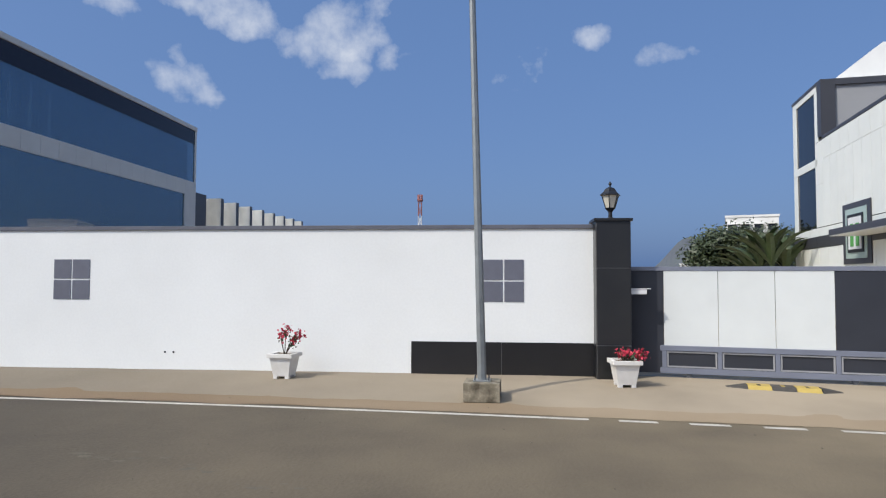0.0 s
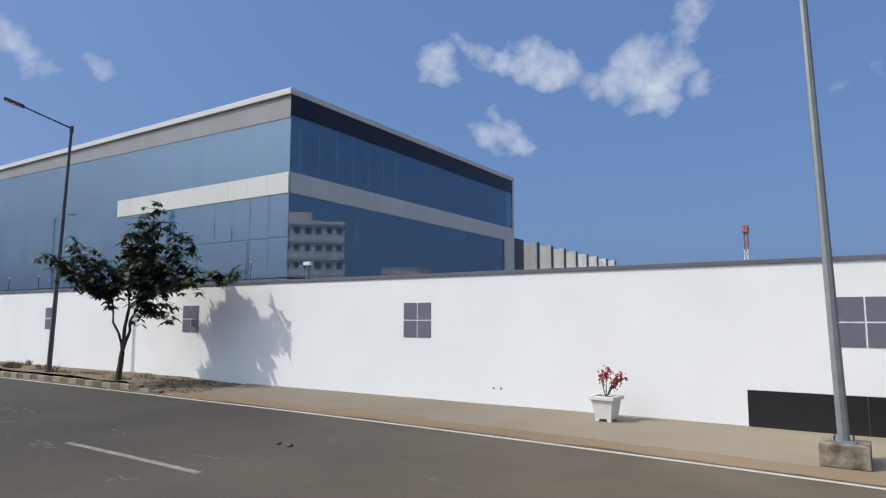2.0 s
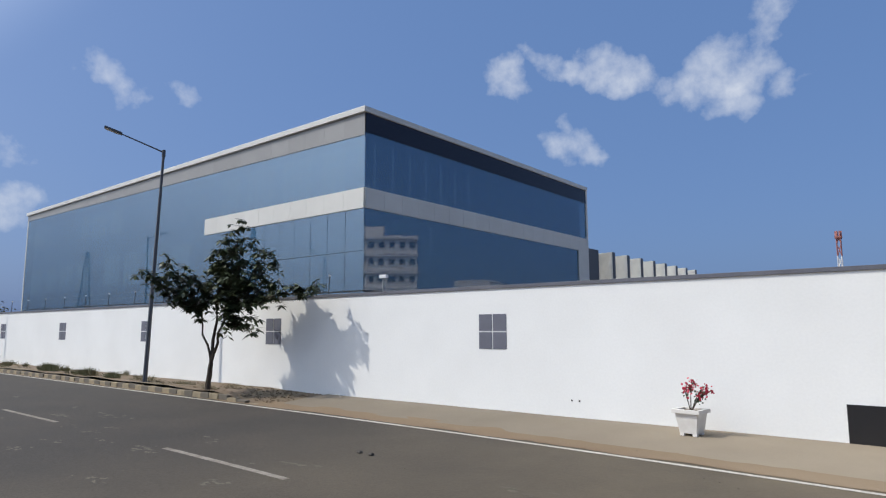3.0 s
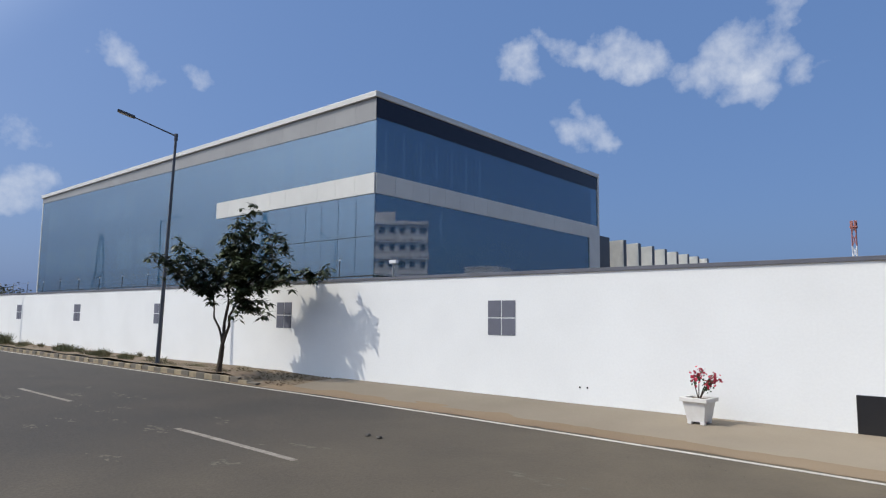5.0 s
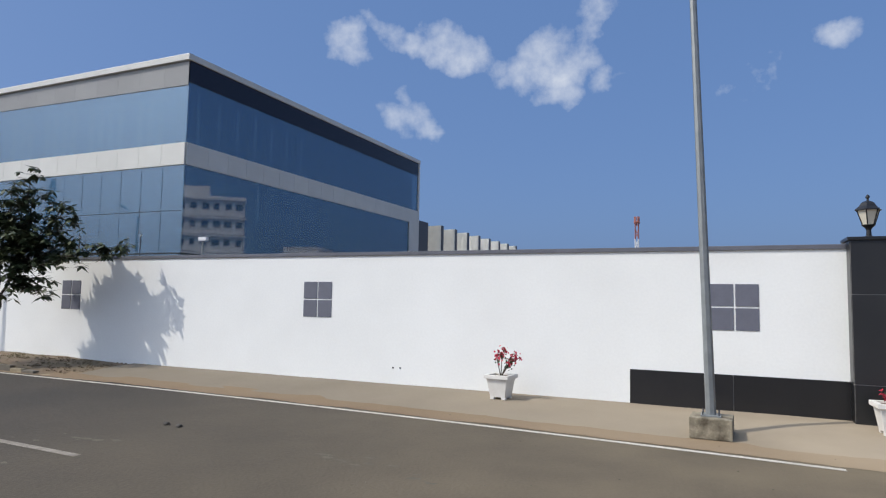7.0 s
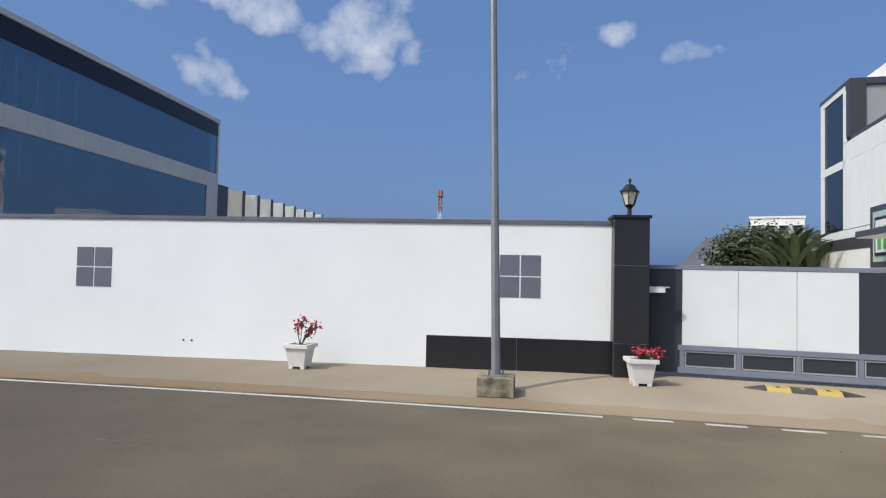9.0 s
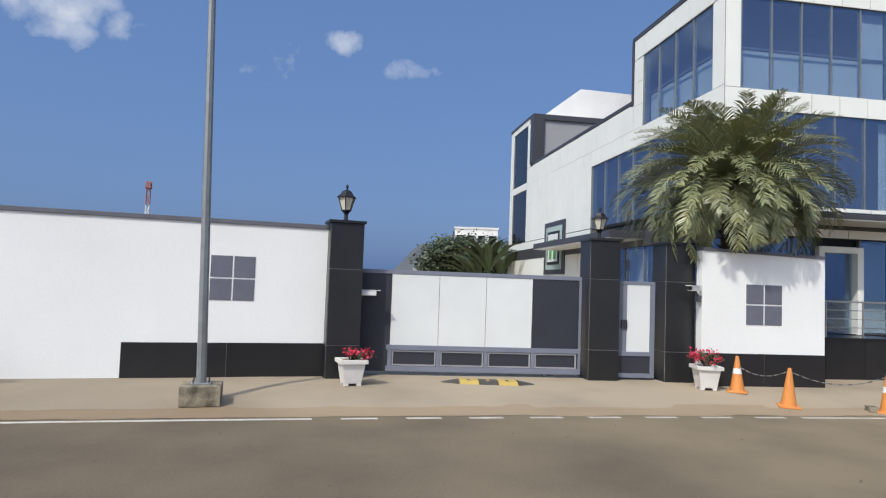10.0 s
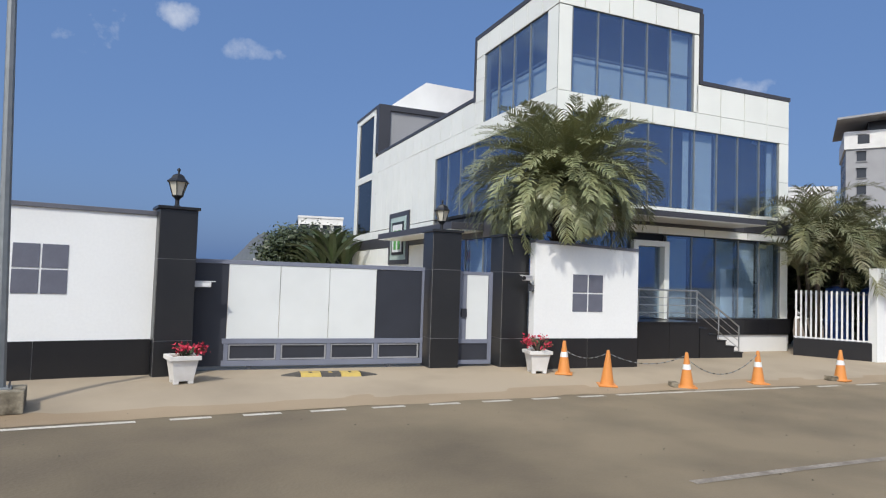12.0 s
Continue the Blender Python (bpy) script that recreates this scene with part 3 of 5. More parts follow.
def glass_row(side, edges, z0, z1, transom=None, blinds=(), curtains=0):
    """A band of panes with mullions; some panes have pale blinds behind."""
    # dark sheet stands in for the unlit room behind the panes
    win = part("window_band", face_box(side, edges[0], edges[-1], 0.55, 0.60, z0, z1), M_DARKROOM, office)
    for k, (a, b) in enumerate(zip(edges, edges[1:])):
        p = part("pane", face_box(side, a + 0.02, b - 0.02, 0.06, 0.075, z0, z1), M_GLASSB, win)
        p.visible_shadow = False
        part("mullion", face_box(side, a - 0.02, a + 0.02, 0.035, 0.14, z0, z1), M_STEEL, win)
        if k in blinds:
            part("blind", face_box(side, a + 0.06, b - 0.06, 0.22, 0.24, z0 + 0.02, z1 - 0.05), M_ROOM, win, "pale drawn blind")
        elif curtains and k % curtains == 0:
            part("curtain", face_box(side, b - 0.30, b - 0.06, 0.24, 0.26, z0 + 0.02, z1 - 0.05), M_ROOM, win, "drawn-back pale curtain")
    part("mullion", face_box(side, edges[-1] - 0.02, edges[-1] + 0.02, 0.035, 0.14, z0, z1), M_STEEL, win)
    if transom:
        part("transom", face_box(side, edges[0], edges[-1], 0.17, 0.20, transom, transom + 0.05), M_STEEL, win)
        part("spandrel", face_box(side, edges[0] + 0.03, edges[-1] - 0.03, 0.30, 0.32, z0, transom), M_ROOM, win, "pale lower blind")


# tower corner, third storey
glass_row("f", [0.5, 1.43, 2.36, 3.3, 4.23, 5.17], 7.78, 10.38, 8.95, (4,))
glass_row("s", [0.66, 1.72, 2.78, 3.84, 4.9], 7.85, 10.38, 8.95, ())
cladding("f", 0.0, 5.4, 10.38, 11.10, 6)
cladding("s", 0.03, 5.6, 10.38, 11.10, 6)
cladding("f", 0.0, 0.47, 7.78, 10.36, 1)
cladding("s", 0.03, 0.63, 7.85, 10.36, 1)
cladding("f", 5.2, 5.4, 7.8, 10.36, 1)
cladding("s", 4.93, 5.6, 7.85, 10.36, 1, 3)
part("parapet_trim", boxed(-0.02, 5.52, -0.02, 0.32, 11.10, 11.26, 0.01), M_GREYCLAD, office)
part("parapet_trim", boxed(-0.02, 0.32, 0.33, 5.75, 11.10, 11.26, 0.01), M_GREYCLAD, office)
part("parapet_trim", boxed(5.41, 5.56, -0.02, 5.6, 8.75, 11.10), M_GREYCLAD, office)
part("parapet_trim", boxed(-0.02, 5.3, 5.61, 5.76, 8.75, 11.10), M_GREYCLAD, office)
part("roof_slab", boxed(0.3, 5.4, 0.3, 5.6, 11.0, 11.12), M_GREYCLAD, office)
# white band between second and third storeys
cladding("f", 0.0, 5.3, 7.20, 7.78, 6)
cladding("s", 0.03, 9.5, 7.20, 7.85, 9)
cladding("f", 5.3, 9.55, 7.78, 8.72, 4)
cladding("f", 5.3, 9.55, 7.20, 7.78, 4)
cladding("s", 5.6, 18.0, 7.85, 8.80, 11)
cladding("s", 9.5, 18.0, 4.6, 7.85, 9)
part("parapet_trim", boxed(5.56, 9.60, -0.02, 0.32, 8.72, 8.86, 0.01), M_GREYCLAD, office)
part("parapet_trim", boxed(-0.02, 0.32, 5.77, 18.0, 8.82, 8.96, 0.01), M_GREYCLAD, office)
part("roof_slab", boxed(0.33, 9.4, 0.33, 22.6, 8.6, 8.7), M_GREYCLAD, office)
# second storey glass
glass_row("f", [0.55, 1.5, 2.45, 3.41, 4.36, 5.29, 6.26, 7.19, 8.18, 9.06], 4.62, 7.2, None, (5,), 4)
glass_row("s", [0.66, 1.9, 3.15, 4.4, 5.66, 6.9, 8.15, 9.42], 4.62, 7.2, None, ())
cladding("f", 0.0, 0.52, 4.62, 7.2, 1)
cladding("s", 0.03, 0.63, 4.62, 7.2, 1)
cladding("f", 9.09, 9.55, 4.48, 7.2, 1, 2)
# white line, charcoal fascia, white line
cladding("f", 0.0, 9.06, 4.48, 4.60, 4)
for k in range(9):
    part("fascia_panel", boxed(k * 1.065 + 0.006, (k + 1) * 1.065 - 0.006, -0.04, 0.2, 4.00, 4.47, 0.003), M_GREYCLAD, office)
cladding("f", 0.0, 9.55, 3.74, 3.99, 5)
cladding("s", 9.5, 22.75, 4.16, 4.58, 10)
for k in range(12):
    part("fascia_panel", boxed(-0.03, 0.2, k * 1.9 + 0.006, (k + 1) * 1.9 - 0.006, 3.62, 4.15), M_GREYCLAD, office)
cladding("s", 9.5, 22.75, 2.0, 3.61, 10)
cladding("s", 9.5, 22.75, -0.2, 1.98, 10)
# ground floor glass
glass_row("f", [0.1, 1.1, 2.1, 2.8], 1.11, 3.7, None, (1,))
glass_row("f", [4.2, 5.24, 6.27, 7.27, 8.23, 9.16], 1.11, 3.7, None, (0, 2, 3, 4))
glass_row("s", [0.2, 1.7, 3.2, 4.7, 6.2, 7.8, 9.42], 0.6, 3.6, None, (1, 3))
cladding("f", 9.19, 9.55, 1.11, 3.7, 1)
for k in range(7):
    part("plinth_slab", boxed(2.2 + k * 1.06 + 0.006, 2.2 + (k + 1) * 1.06 - 0.006, -0.06, 0.28, 0.58, 1.10, 0.003), M_GRANITE, office)
part("plinth", boxed(0.0, 9.6, 0.0, 0.28, -0.3, 0.57), M_FARWHITE, office)
# right-hand end wall
part("end_wall", boxed(9.28, 9.54, 0.3, 22.6, -0.3, 8.7), M_PANEL, office)
part("back_wall", boxed(0.3, 9.3, 22.3, 22.6, -0.3, 8.7), M_PANEL, office)
# entrance door with a broad white frame
door = part("door", boxed(3.0, 4.0, 0.10, 0.13, 1.08, 3.35), M_GLASSB, office, "glass entrance door")
door.visible_shadow = False
part("door_frame", boxed(2.80, 2.98, -0.12, 0.2, 1.08, 3.5, 0.006), M_PANEL, door)
part("door_frame", boxed(4.00, 4.19, -0.12, 0.2, 1.08, 3.5, 0.006), M_PANEL, door)
part("door_frame", boxed(2.98, 4.00, -0.12, 0.2, 3.33, 3.5, 0.006), M_PANEL, door)
# canopies
canopy = part("canopy", boxed(0.6, 6.95, -1.35, -0.045, 4.12, 4.24, 0.01), M_GREYCLAD, office, "flat charcoal entrance canopy")
part("canopy_soffit", boxed(0.65, 6.9, -1.33, -0.05, 4.09, 4.118), M_SILVER, canopy)
canopy = part("canopy", boxed(-1.3, -0.035, 4.5, 13.2, 3.86, 4.10, 0.01), M_GREYCLAD, office, "charcoal side canopy on a white soffit")
part("canopy_soffit", boxed(-1.28, -0.04, 4.55, 13.15, 3.83, 3.858), M_PANEL, canopy)
# rear stair block that rises above the parapet
cladding("s", 18.8, 22.75, 11.3, 11.6, 2)
# dark sky reflection is put into these panes' tint
for z0, z1 in ((8.0, 11.3), (4.6, 7.6)):
    w = part("window", boxed(0.05, 0.08, 19.1, 22.1, z0, z1), M_GLASSDARK, office, "tall blue window darkened for the dark sky it mirrors")
    w.visible_shadow = False
    part("room", boxed(0.3, 0.35, 19.0, 22.2, z0, z1), M_DARKROOM, w)
w = part("window", boxed(0.05, 0.08, 19.1, 22.1, 2.2, 3.4), M_GLASSDARK, office, "low blue window darkened for the dark sky it mirrors")
cladding("s", 18.8, 22.75, 7.6, 8.0, 2)
cladding("s", 22.1, 22.75, 8.0, 11.3, 1)
cladding("s", 22.1, 22.75, 4.6, 7.6, 1)
cladding("s", 18.0, 19.1, 4.6, 8.78, 1, 2)
cladding("s", 18.55, 19.1, 8.8, 11.3, 1)
part("parapet_trim", boxed(-0.03, 0.62, 18.0, 18.55, 8.97, 11.72), M_GREYCLAD, office)
part("parapet_trim", boxed(0.62, 5.0, 18.0, 18.55, 11.42, 11.72), M_GREYCLAD, office)
part("screen_wall", boxed(0.64, 5.0, 18.12, 18.5, 8.71, 11.42), M_FARGREY, office, "grey roof screen")
part("parapet_trim", boxed(-0.03, 0.3, 18.56, 22.8, 11.60, 11.74), M_GREYCLAD, office)
part("stair_core", boxed(0.31, 5.0, 18.57, 22.6, 8.7, 11.59), M_PANEL, office)
bm = bmesh.new()
outline = [(2.2, 0.0), (2.2, 13.1), (4.5, 14.9), (9.0, 14.8), (9.0, 0.0)]
near, far = [bm.verts.new((u, 22.8, z)) for u, z in outline], [bm.verts.new((u, 27.0, z)) for u, z in outline]
bm.faces.new(near)
bm.faces.new(far[::-1])
for i in range(5):
    bm.faces.new((near[i], near[(i + 1) % 5], far[(i + 1) % 5], far[i]))
part("roof_tent", bm, M_FARWHITE, office, "pale sheeted roof shed")
# wall sign: plain green and white emblem in a charcoal frame
sign = part("wall_sign", boxed(-0.06, -0.005, 12.4, 15.4, 2.72, 5.3, 0.01), M_GREYCLAD, office, "charcoal-framed sign with a green and white emblem")
part("sign_face", boxed(-0.075, -0.062, 12.75, 15.05, 2.95, 5.05), material("pale_green_glass", (0.42, 0.52, 0.46), 0.2), sign)
bm = bmesh.new()
box(bm, -0.11, -0.077, 13.05, 14.75, 3.2, 4.8, 0.0)
part("emblem_ring", bm, M_BLACK, sign)
part("emblem_field", boxed(-0.125, -0.112, 13.2, 14.6, 3.33, 4.67), M_WHITEPLASTIC, sign)
part("emblem_shape", boxed(-0.14, -0.127, 13.4, 13.75, 3.45, 4.4), material("leaf_green_paint", (0.10, 0.35, 0.08), 0.5), sign)
part("emblem_shape", boxed(-0.14, -0.127, 14.0, 14.35, 3.45, 4.4), bpy.data.materials["leaf_green_paint"], sign)

# ---- platform and steps ----
plat = empty("entrance_steps", pose(14.35, 12.62, 0, 0, 0, -11), "black granite entrance platform with six steps", "steps")
for k in range(3):
    part("granite_slab", boxed(-0.9 + k * 1.1, -0.9 + (k + 1) * 1.1 - 0.012, 0.0, 0.03, -0.2, 1.03, 0.003), M_GRANITE, plat)
part("platform_body", boxed(-0.9, 2.39, 0.02, 1.55, -0.2, 1.02), M_JOINT, plat)
part("platform_top", boxed(-0.92, 2.42, -0.03, 1.55, 1.03, 1.07, 0.004), M_GRANITE, plat)
for k in range(5):
    x, z = 2.42 + k * 0.33, 1.07 - 0.178 * (k + 1)
    part("riser_block", boxed(x, x + 0.33, 0.0, 1.5, -0.2, z - 0.03), M_GRANITE, plat)
    part("tread", boxed(x, x + 0.35, -0.02, 1.5, z - 0.03, z, 0.004), M_GRANITE2, plat)
rail = empty("stair_railing", pose(14.35, 12.62, 0, 0, 0, -11), "stainless steel railing round the entrance platform", "railing")
for x, z in ((-0.8, 1.07), (0.25, 1.07), (1.3, 1.07), (2.36, 1.07), (3.2, 0.5), (4.0, 0.0)):
    part("baluster", rodded((x, 0.08, z), (x, 0.08, z + 0.92), 0.022), M_STAINLESS, rail)
for k in range(4):
    z = 0.92 - 0.22 * k
    part("rail_bar", rodded((-0.8, 0.08, 1.07 + z), (2.36, 0.08, 1.07 + z), 0.024 if k == 0 else 0.013), M_STAINLESS, rail)
    part("rail_bar", rodded((2.36, 0.08, 1.07 + z), (4.0, 0.08, z + 0.02), 0.024 if k == 0 else 0.013), M_STAINLESS, rail)

# ---- long glass building ----
AX, AY, AH = -19.13, 18.02, 11.5
factory = empty("glass_building", pose(AX, AY, 0), "long blue mirror-glass building with pale metal bands", "building")
# solid core painted as dark as the unlit floors inside
part("core", boxed(-38.4, -0.62, 0.62, 19.8, -0.2, 11.2), M_DARKROOM, factory)


def front_band(x0, x1, z0, z1, n, mat, proud=0.05):
    w = (x1 - x0) / n
    for k in range(n):
        part("cladding_panel", boxed(x0 + k * w + 0.006, x0 + (k + 1) * w - 0.006, -proud, 0.02, z0, z1), mat, factory)


def side_band(y0, y1, z0, z1, n, mat, proud=0.05):
    w = (y1 - y0) / n
    for k in range(n):
        part("cladding_panel", boxed(-0.02, proud, y0 + k * w + 0.006, y0 + (k + 1) * w - 0.006, z0, z1), mat, factory)


for z0, z1 in ((8.0, 10.95), (3.7, 7.14), (0.2, 3.66)):
    for k in range(34):
        x0 = -39.1 + k * 1.15
        low_part = z1 == 7.14
        joint = 0.012 if x0 > -12.3 and low_part else 0.002
        zz1 = z1 if x0 > -12.3 or not low_part else 7.998
        cuts = [z0, 5.35, zz1] if low_part and x0 > -12.3 else [z0, zz1]
        for c0, c1 in zip(cuts, cuts[1:]):
            p = part("pane", boxed(x0 + joint, x0 + 1.15 - joint, 0.0, 0.02, c0 + joint, c1 - joint), M_GLASSA, factory)
            p.visible_shadow = False
    for k in range(18):
        y0 = 0.02 + k * 1.12
        part("pane", boxed(-0.02, 0.0, y0 + 0.005, y0 + 1.115, z0 + 0.006, min(z1, 10.4) - 0.006), M_GLASSA, factory)
# dark sheets added behind the panes as the interior's shade
part("mullion_backing", boxed(-39.1, -0.6, 0.5, 0.6, 0.0, 10.4), M_DARKSTEEL, factory)
part("mullion_backing", boxed(-0.6, -0.5, 0.6, 20.2, 0.0, 10.4), M_DARKSTEEL, factory)
for x0, x1, z0, z1 in ((-38.0, -34.0, 8.5, 9.9), (-29.0, -22.4, 8.3, 9.9), (-38.0, -27.0, 4.9, 6.7), (-25.5, -13.4, 4.9, 6.9), (-11.0, -1.0, 8.05, 10.0)):
    n = int((x1 - x0) / 0.575)
    for k in range(n):
        if (k * 7 + int(x0)) % 5 == 0:
            continue
        x = x0 + k * 0.575
        part("blind", boxed(x + 0.09, x + 0.09 + (0.22 if x0 == -11.0 else 0.38), 0.16, 0.19, z0, z1), M_ROOM, factory, "pale vertical blind behind glass")
part("blind", boxed(-0.2, -0.17, 4.42, 4.54, 5.4, 6.9), M_WHITEPLASTIC, factory, "white strip behind glass")
for k in range(7):
    part("blind", boxed(-0.2, -0.17, 0.7 + k * 1.12, 0.82 + k * 1.12, 8.1, 10.1), M_ROOM, factory, "pale vertical blind behind glass")
front_band(-12.3, 0.0, 7.14, 8.0, 10, M_SILVER)
side_band(0.03, 20.1, 7.14, 8.0, 18, M_SILVER)
# flat grey panels stand in for the roof overhang and its shadow, narrowing towards the far end
for k in range(30):
    x0, x1 = -39.1 + k * 39.1 / 30 + 0.003, -39.1 + (k + 1) * 39.1 / 30 - 0.003
    bm = boxed(x0, x1, -0.03, -0.002, 10.28, 11.25)
    for v in bm.verts:
        if v.co.z < 10.6:
            v.co.z -= v.co.x * 0.55 / 39.1
    part("cladding_panel", bm, M_EAVESHADE, factory)
# dark strip stands for the overhang's shade and reflection on the side glass
part("side_eaves_shade", boxed(-0.02, 0.03, 0.0, 20.2, 10.4, 11.25), M_GLASSDARK, factory, "glass strip darkened as by the roof overhang's shade and reflection")
part("roof_edge", boxed(-39.2, 0.10, -0.14, 20.3, 11.25, 11.5, 0.02), M_SILVER, factory, "pale metal roof edge")
part("corner_post", boxed(-0.02, 0.06, 20.1, 20.3, 7.14, 11.25), M_SILVER, factory)
part("corner_post", boxed(-0.3, 0.06, 18.9, 20.3, -0.2, 7.14), M_SILVER, factory)
part("end_wall", boxed(-39.2, -39.0, 0.0, 20.0, -0.2, 11.25), M_SILVER, factory)

shed = empty("industrial_shed", pose(AX, AY + 20.3, 0), "pale corrugated-metal shed behind the glass building", "building")
part("dark_link", boxed(-3, -0.1, 0.2, 1.8, -0.2, 7.45), M_GREYCLAD, shed)
for k in range(8):
    y0 = 1.8 + k * 2.55
    bm = bmesh.new()
    n = 14
    prev = None
    for i in range(n * 2 + 1):
        s = 1.3 * i / (n * 2)
        x = -0.98 * s - (0.0 if i % 2 else 0.01)
        y = y0 + 1.95 + 0.2 * s + (0.0 if i % 2 else 0.07)
        a, b = bm.verts.new((x, y, -0.2)), bm.verts.new((x, y, 7.5))
        if prev:
            bm.faces.new((prev[0], a, b, prev[1]))
        prev = (a, b)
    part("sheet_bay", bm, M_SHED, shed)
    # charcoal strip stands in for the shaded gap between bays
    part("bay_post", boxed(-0.12, -0.02, y0 + 2.1, y0 + 2.5, -0.2, 7.5), M_GREYCLAD, shed)
part("shed_core", boxed(-20, -1.32, 0.2, 22.5, -0.2, 4.4), M_SHED, shed)

# ---- street lamps ----


def street_lamp(x, y, z, height, lean, arm_way, label, r0=0.085, r1=0.055, mat=M_STEEL, arm=True):
    e = empty("street_lamp", pose(x, y, z), label, "street lamp", "street lamps")
    top = Vector((lean[0], lean[1], height))
    pole = part("pole", rodded((0, 0, 0), top, r0, r1, 8), mat, e)
    part("base_plate", boxed(-0.16, 0.16, -0.16, 0.16, 0.0, 0.025, 0.004), mat, pole)
    for i in (-1, 1):
        for j in (-1, 1):
            part("bolt", rodded((i * 0.125, j * 0.125, 0.02), (i * 0.125, j * 0.125, 0.09), 0.014, seg=6), M_DARKSTEEL, pole)
    part("collar", rodded(top - Vector((0, 0, 0.25)), top + Vector((0, 0, 0.03)), r1 + 0.025, seg=8), mat, e)
    tip = top + Vector((arm_way[0], arm_way[1], 0.52))
    part("arm", rodded(top - Vector((0, 0, 0.06)), tip, 0.032, 0.026, 8), mat, e)
    d = Vector((arm_way[0], arm_way[1], 0.52)).normalized()
    bm = bmesh.new()
    box(bm, -0.05, 0.62, -0.13, 0.13, -0.04, 0.05, 0.025)
    bmesh.ops.transform(bm, matrix=Matrix.Translation(tip) @ d.to_track_quat("X", "Z").to_matrix().to_4x4(), verts=bm.verts)
    head = part("lamp_head", bm, M_DARKSTEEL, e, "flat dark lamp head")
    bm = bmesh.new()
    box(bm, 0.06, 0.56, -0.09, 0.09, -0.055, -0.042)
    bmesh.ops.transform(bm, matrix=Matrix.Translation(tip) @ d.to_track_quat("X", "Z").to_matrix().to_4x4(), verts=bm.verts)
    part("lens", bm, M_LAMPGLASS, head)
    return e


block = tagged(finish("lamp_plinth", boxed(-0.33, 0.33, -0.33, 0.33, 0, 0.34, 0.02), M_PLINTH), "weathered concrete block under the lamp pole", "plinth")
block.matrix_basis = pose(-0.33, 11.78, -0.11, 0, 0, -2)
street_lamp(-0.34, 11.78, 0.23, 10.0, (-0.26, 0.03), (-0.6, -1.5), "tall grey steel lamp pole on a concrete block", 0.085, 0.05)
for x, y in ((-25.1, 12.1), (-50.0, 12.0)):
    street_lamp(x, y, 0.08, 9.3, (0.09, 0.22), (-0.68, -1.45), "tall dark grey street lamp behind the painted kerb", 0.088, 0.05, M_DARKSTEEL)
street_lamp(-47.0, -3.4, -0.15, 9.0, (0, 0), (0.4, 1.7), "street lamp across the road, mirrored in the glass building", 0.09, 0.055, M_DARKSTEEL)
street_lamp(-72.0, -3.4, -0.15, 9.0, (0, 0), (0.4, 1.7), "street lamp across the road, mirrored in the glass building", 0.09, 0.055, M_DARKSTEEL)

# ---- lanterns on the pillars ----


def lantern(x, y, z, s=1.0):
    e = empty("pillar_lantern", pose(x, y, z, 0, 0, 12), "black iron lantern with frosted panes on a pillar", "lantern", "pillar lanterns")
    part("foot", lathe(bmesh.new(), [(0.085 * s, 0), (0.085 * s, 0.025 * s), (0.045 * s, 0.05 * s), (0.04 * s, 0.15 * s), (0.06 * s, 0.19 * s), (0.11 * s, 0.235 * s), (0.115 * s, 0.25 * s)], 12), M_BLACK, e)
    glass = part("glass_body", lathe(bmesh.new(), [(0.10 * s, 0.25 * s), (0.185 * s, 0.52 * s)], 6), M_LAMPGLASS, e, "frosted glass panes")
    for k in range(6):
        a = math.pi * k / 3
        c, q = math.cos(a), math.sin(a)
        part("glazing_bar", rodded((0.104 * s * c, 0.104 * s * q, 0.25 * s), (0.192 * s * c, 0.192 * s * q, 0.525 * s), 0.011 * s, seg=6), M_BLACK, glass)
    part("hood", lathe(bmesh.new(), [(0.225 * s, 0.515 * s), (0.225 * s, 0.535 * s), (0.15 * s, 0.60 * s), (0.115 * s, 0.66 * s), (0.09 * s, 0.675 * s), (0.03 * s, 0.70 * s)], 6), M_BLACK, e)
    part("finial", lathe(bmesh.new(), [(0.022 * s, 0.69 * s), (0.018 * s, 0.735 * s), (0.036 * s, 0.76 * s), (0.032 * s, 0.79 * s), (0.008 * s, 0.82 * s)], 10), M_BLACK, e)
    return e


lantern(2.36, 13.96, 3.37)
lantern(8.26, 13.22, 3.27, 0.92)

# ---- security cameras ----


def cctv(x, y, z, yaw, mount):
    e = empty("security_camera", pose(x, y, z, 0, 0, yaw), "white bullet security camera on a bracket", "camera", "security cameras")
    bm = boxed(-0.06, 0.34, -0.055, 0.055, -0.03, 0.07, 0.02)
    part("housing", bm, M_WHITEPLASTIC, e)
    e.scale = (1.0, 1.1, 1.1)
    part("sunshield", boxed(-0.08, 0.42, -0.065, 0.065, 0.072, 0.085, 0.004), M_WHITEPLASTIC, e)
    part("lens_front", rodded((0.335, 0, 0.02), (0.36, 0, 0.02), 0.045), M_BLACK, e)
    part("bracket", rodded((0.05, 0, -0.03), (-0.12, 0, -0.14), 0.02), M_DARKSTEEL, e)
    part("junction_box", boxed(-0.2, -0.06, -0.06, 0.06, -0.26, -0.12, 0.01), M_DARKSTEEL if mount else M_WHITEPLASTIC, e)
    return e


cctv(2.74, 13.86, 1.80, -8, 1)
cctv(10.06, 12.02, 2.16, 208, 1)
post = empty("camera_post", pose(-14.6, 14.6, 0), "small white camera on a slim post behind the wall", "camera post")
part("post", rodded((0, 0, 0), (0, 0, 3.75), 0.035), M_STEEL, post)
part("camera_body", boxed(-0.14, 0.16, -0.06, 0.06, 3.75, 3.86, 0.01), M_WHITEPLASTIC, post)

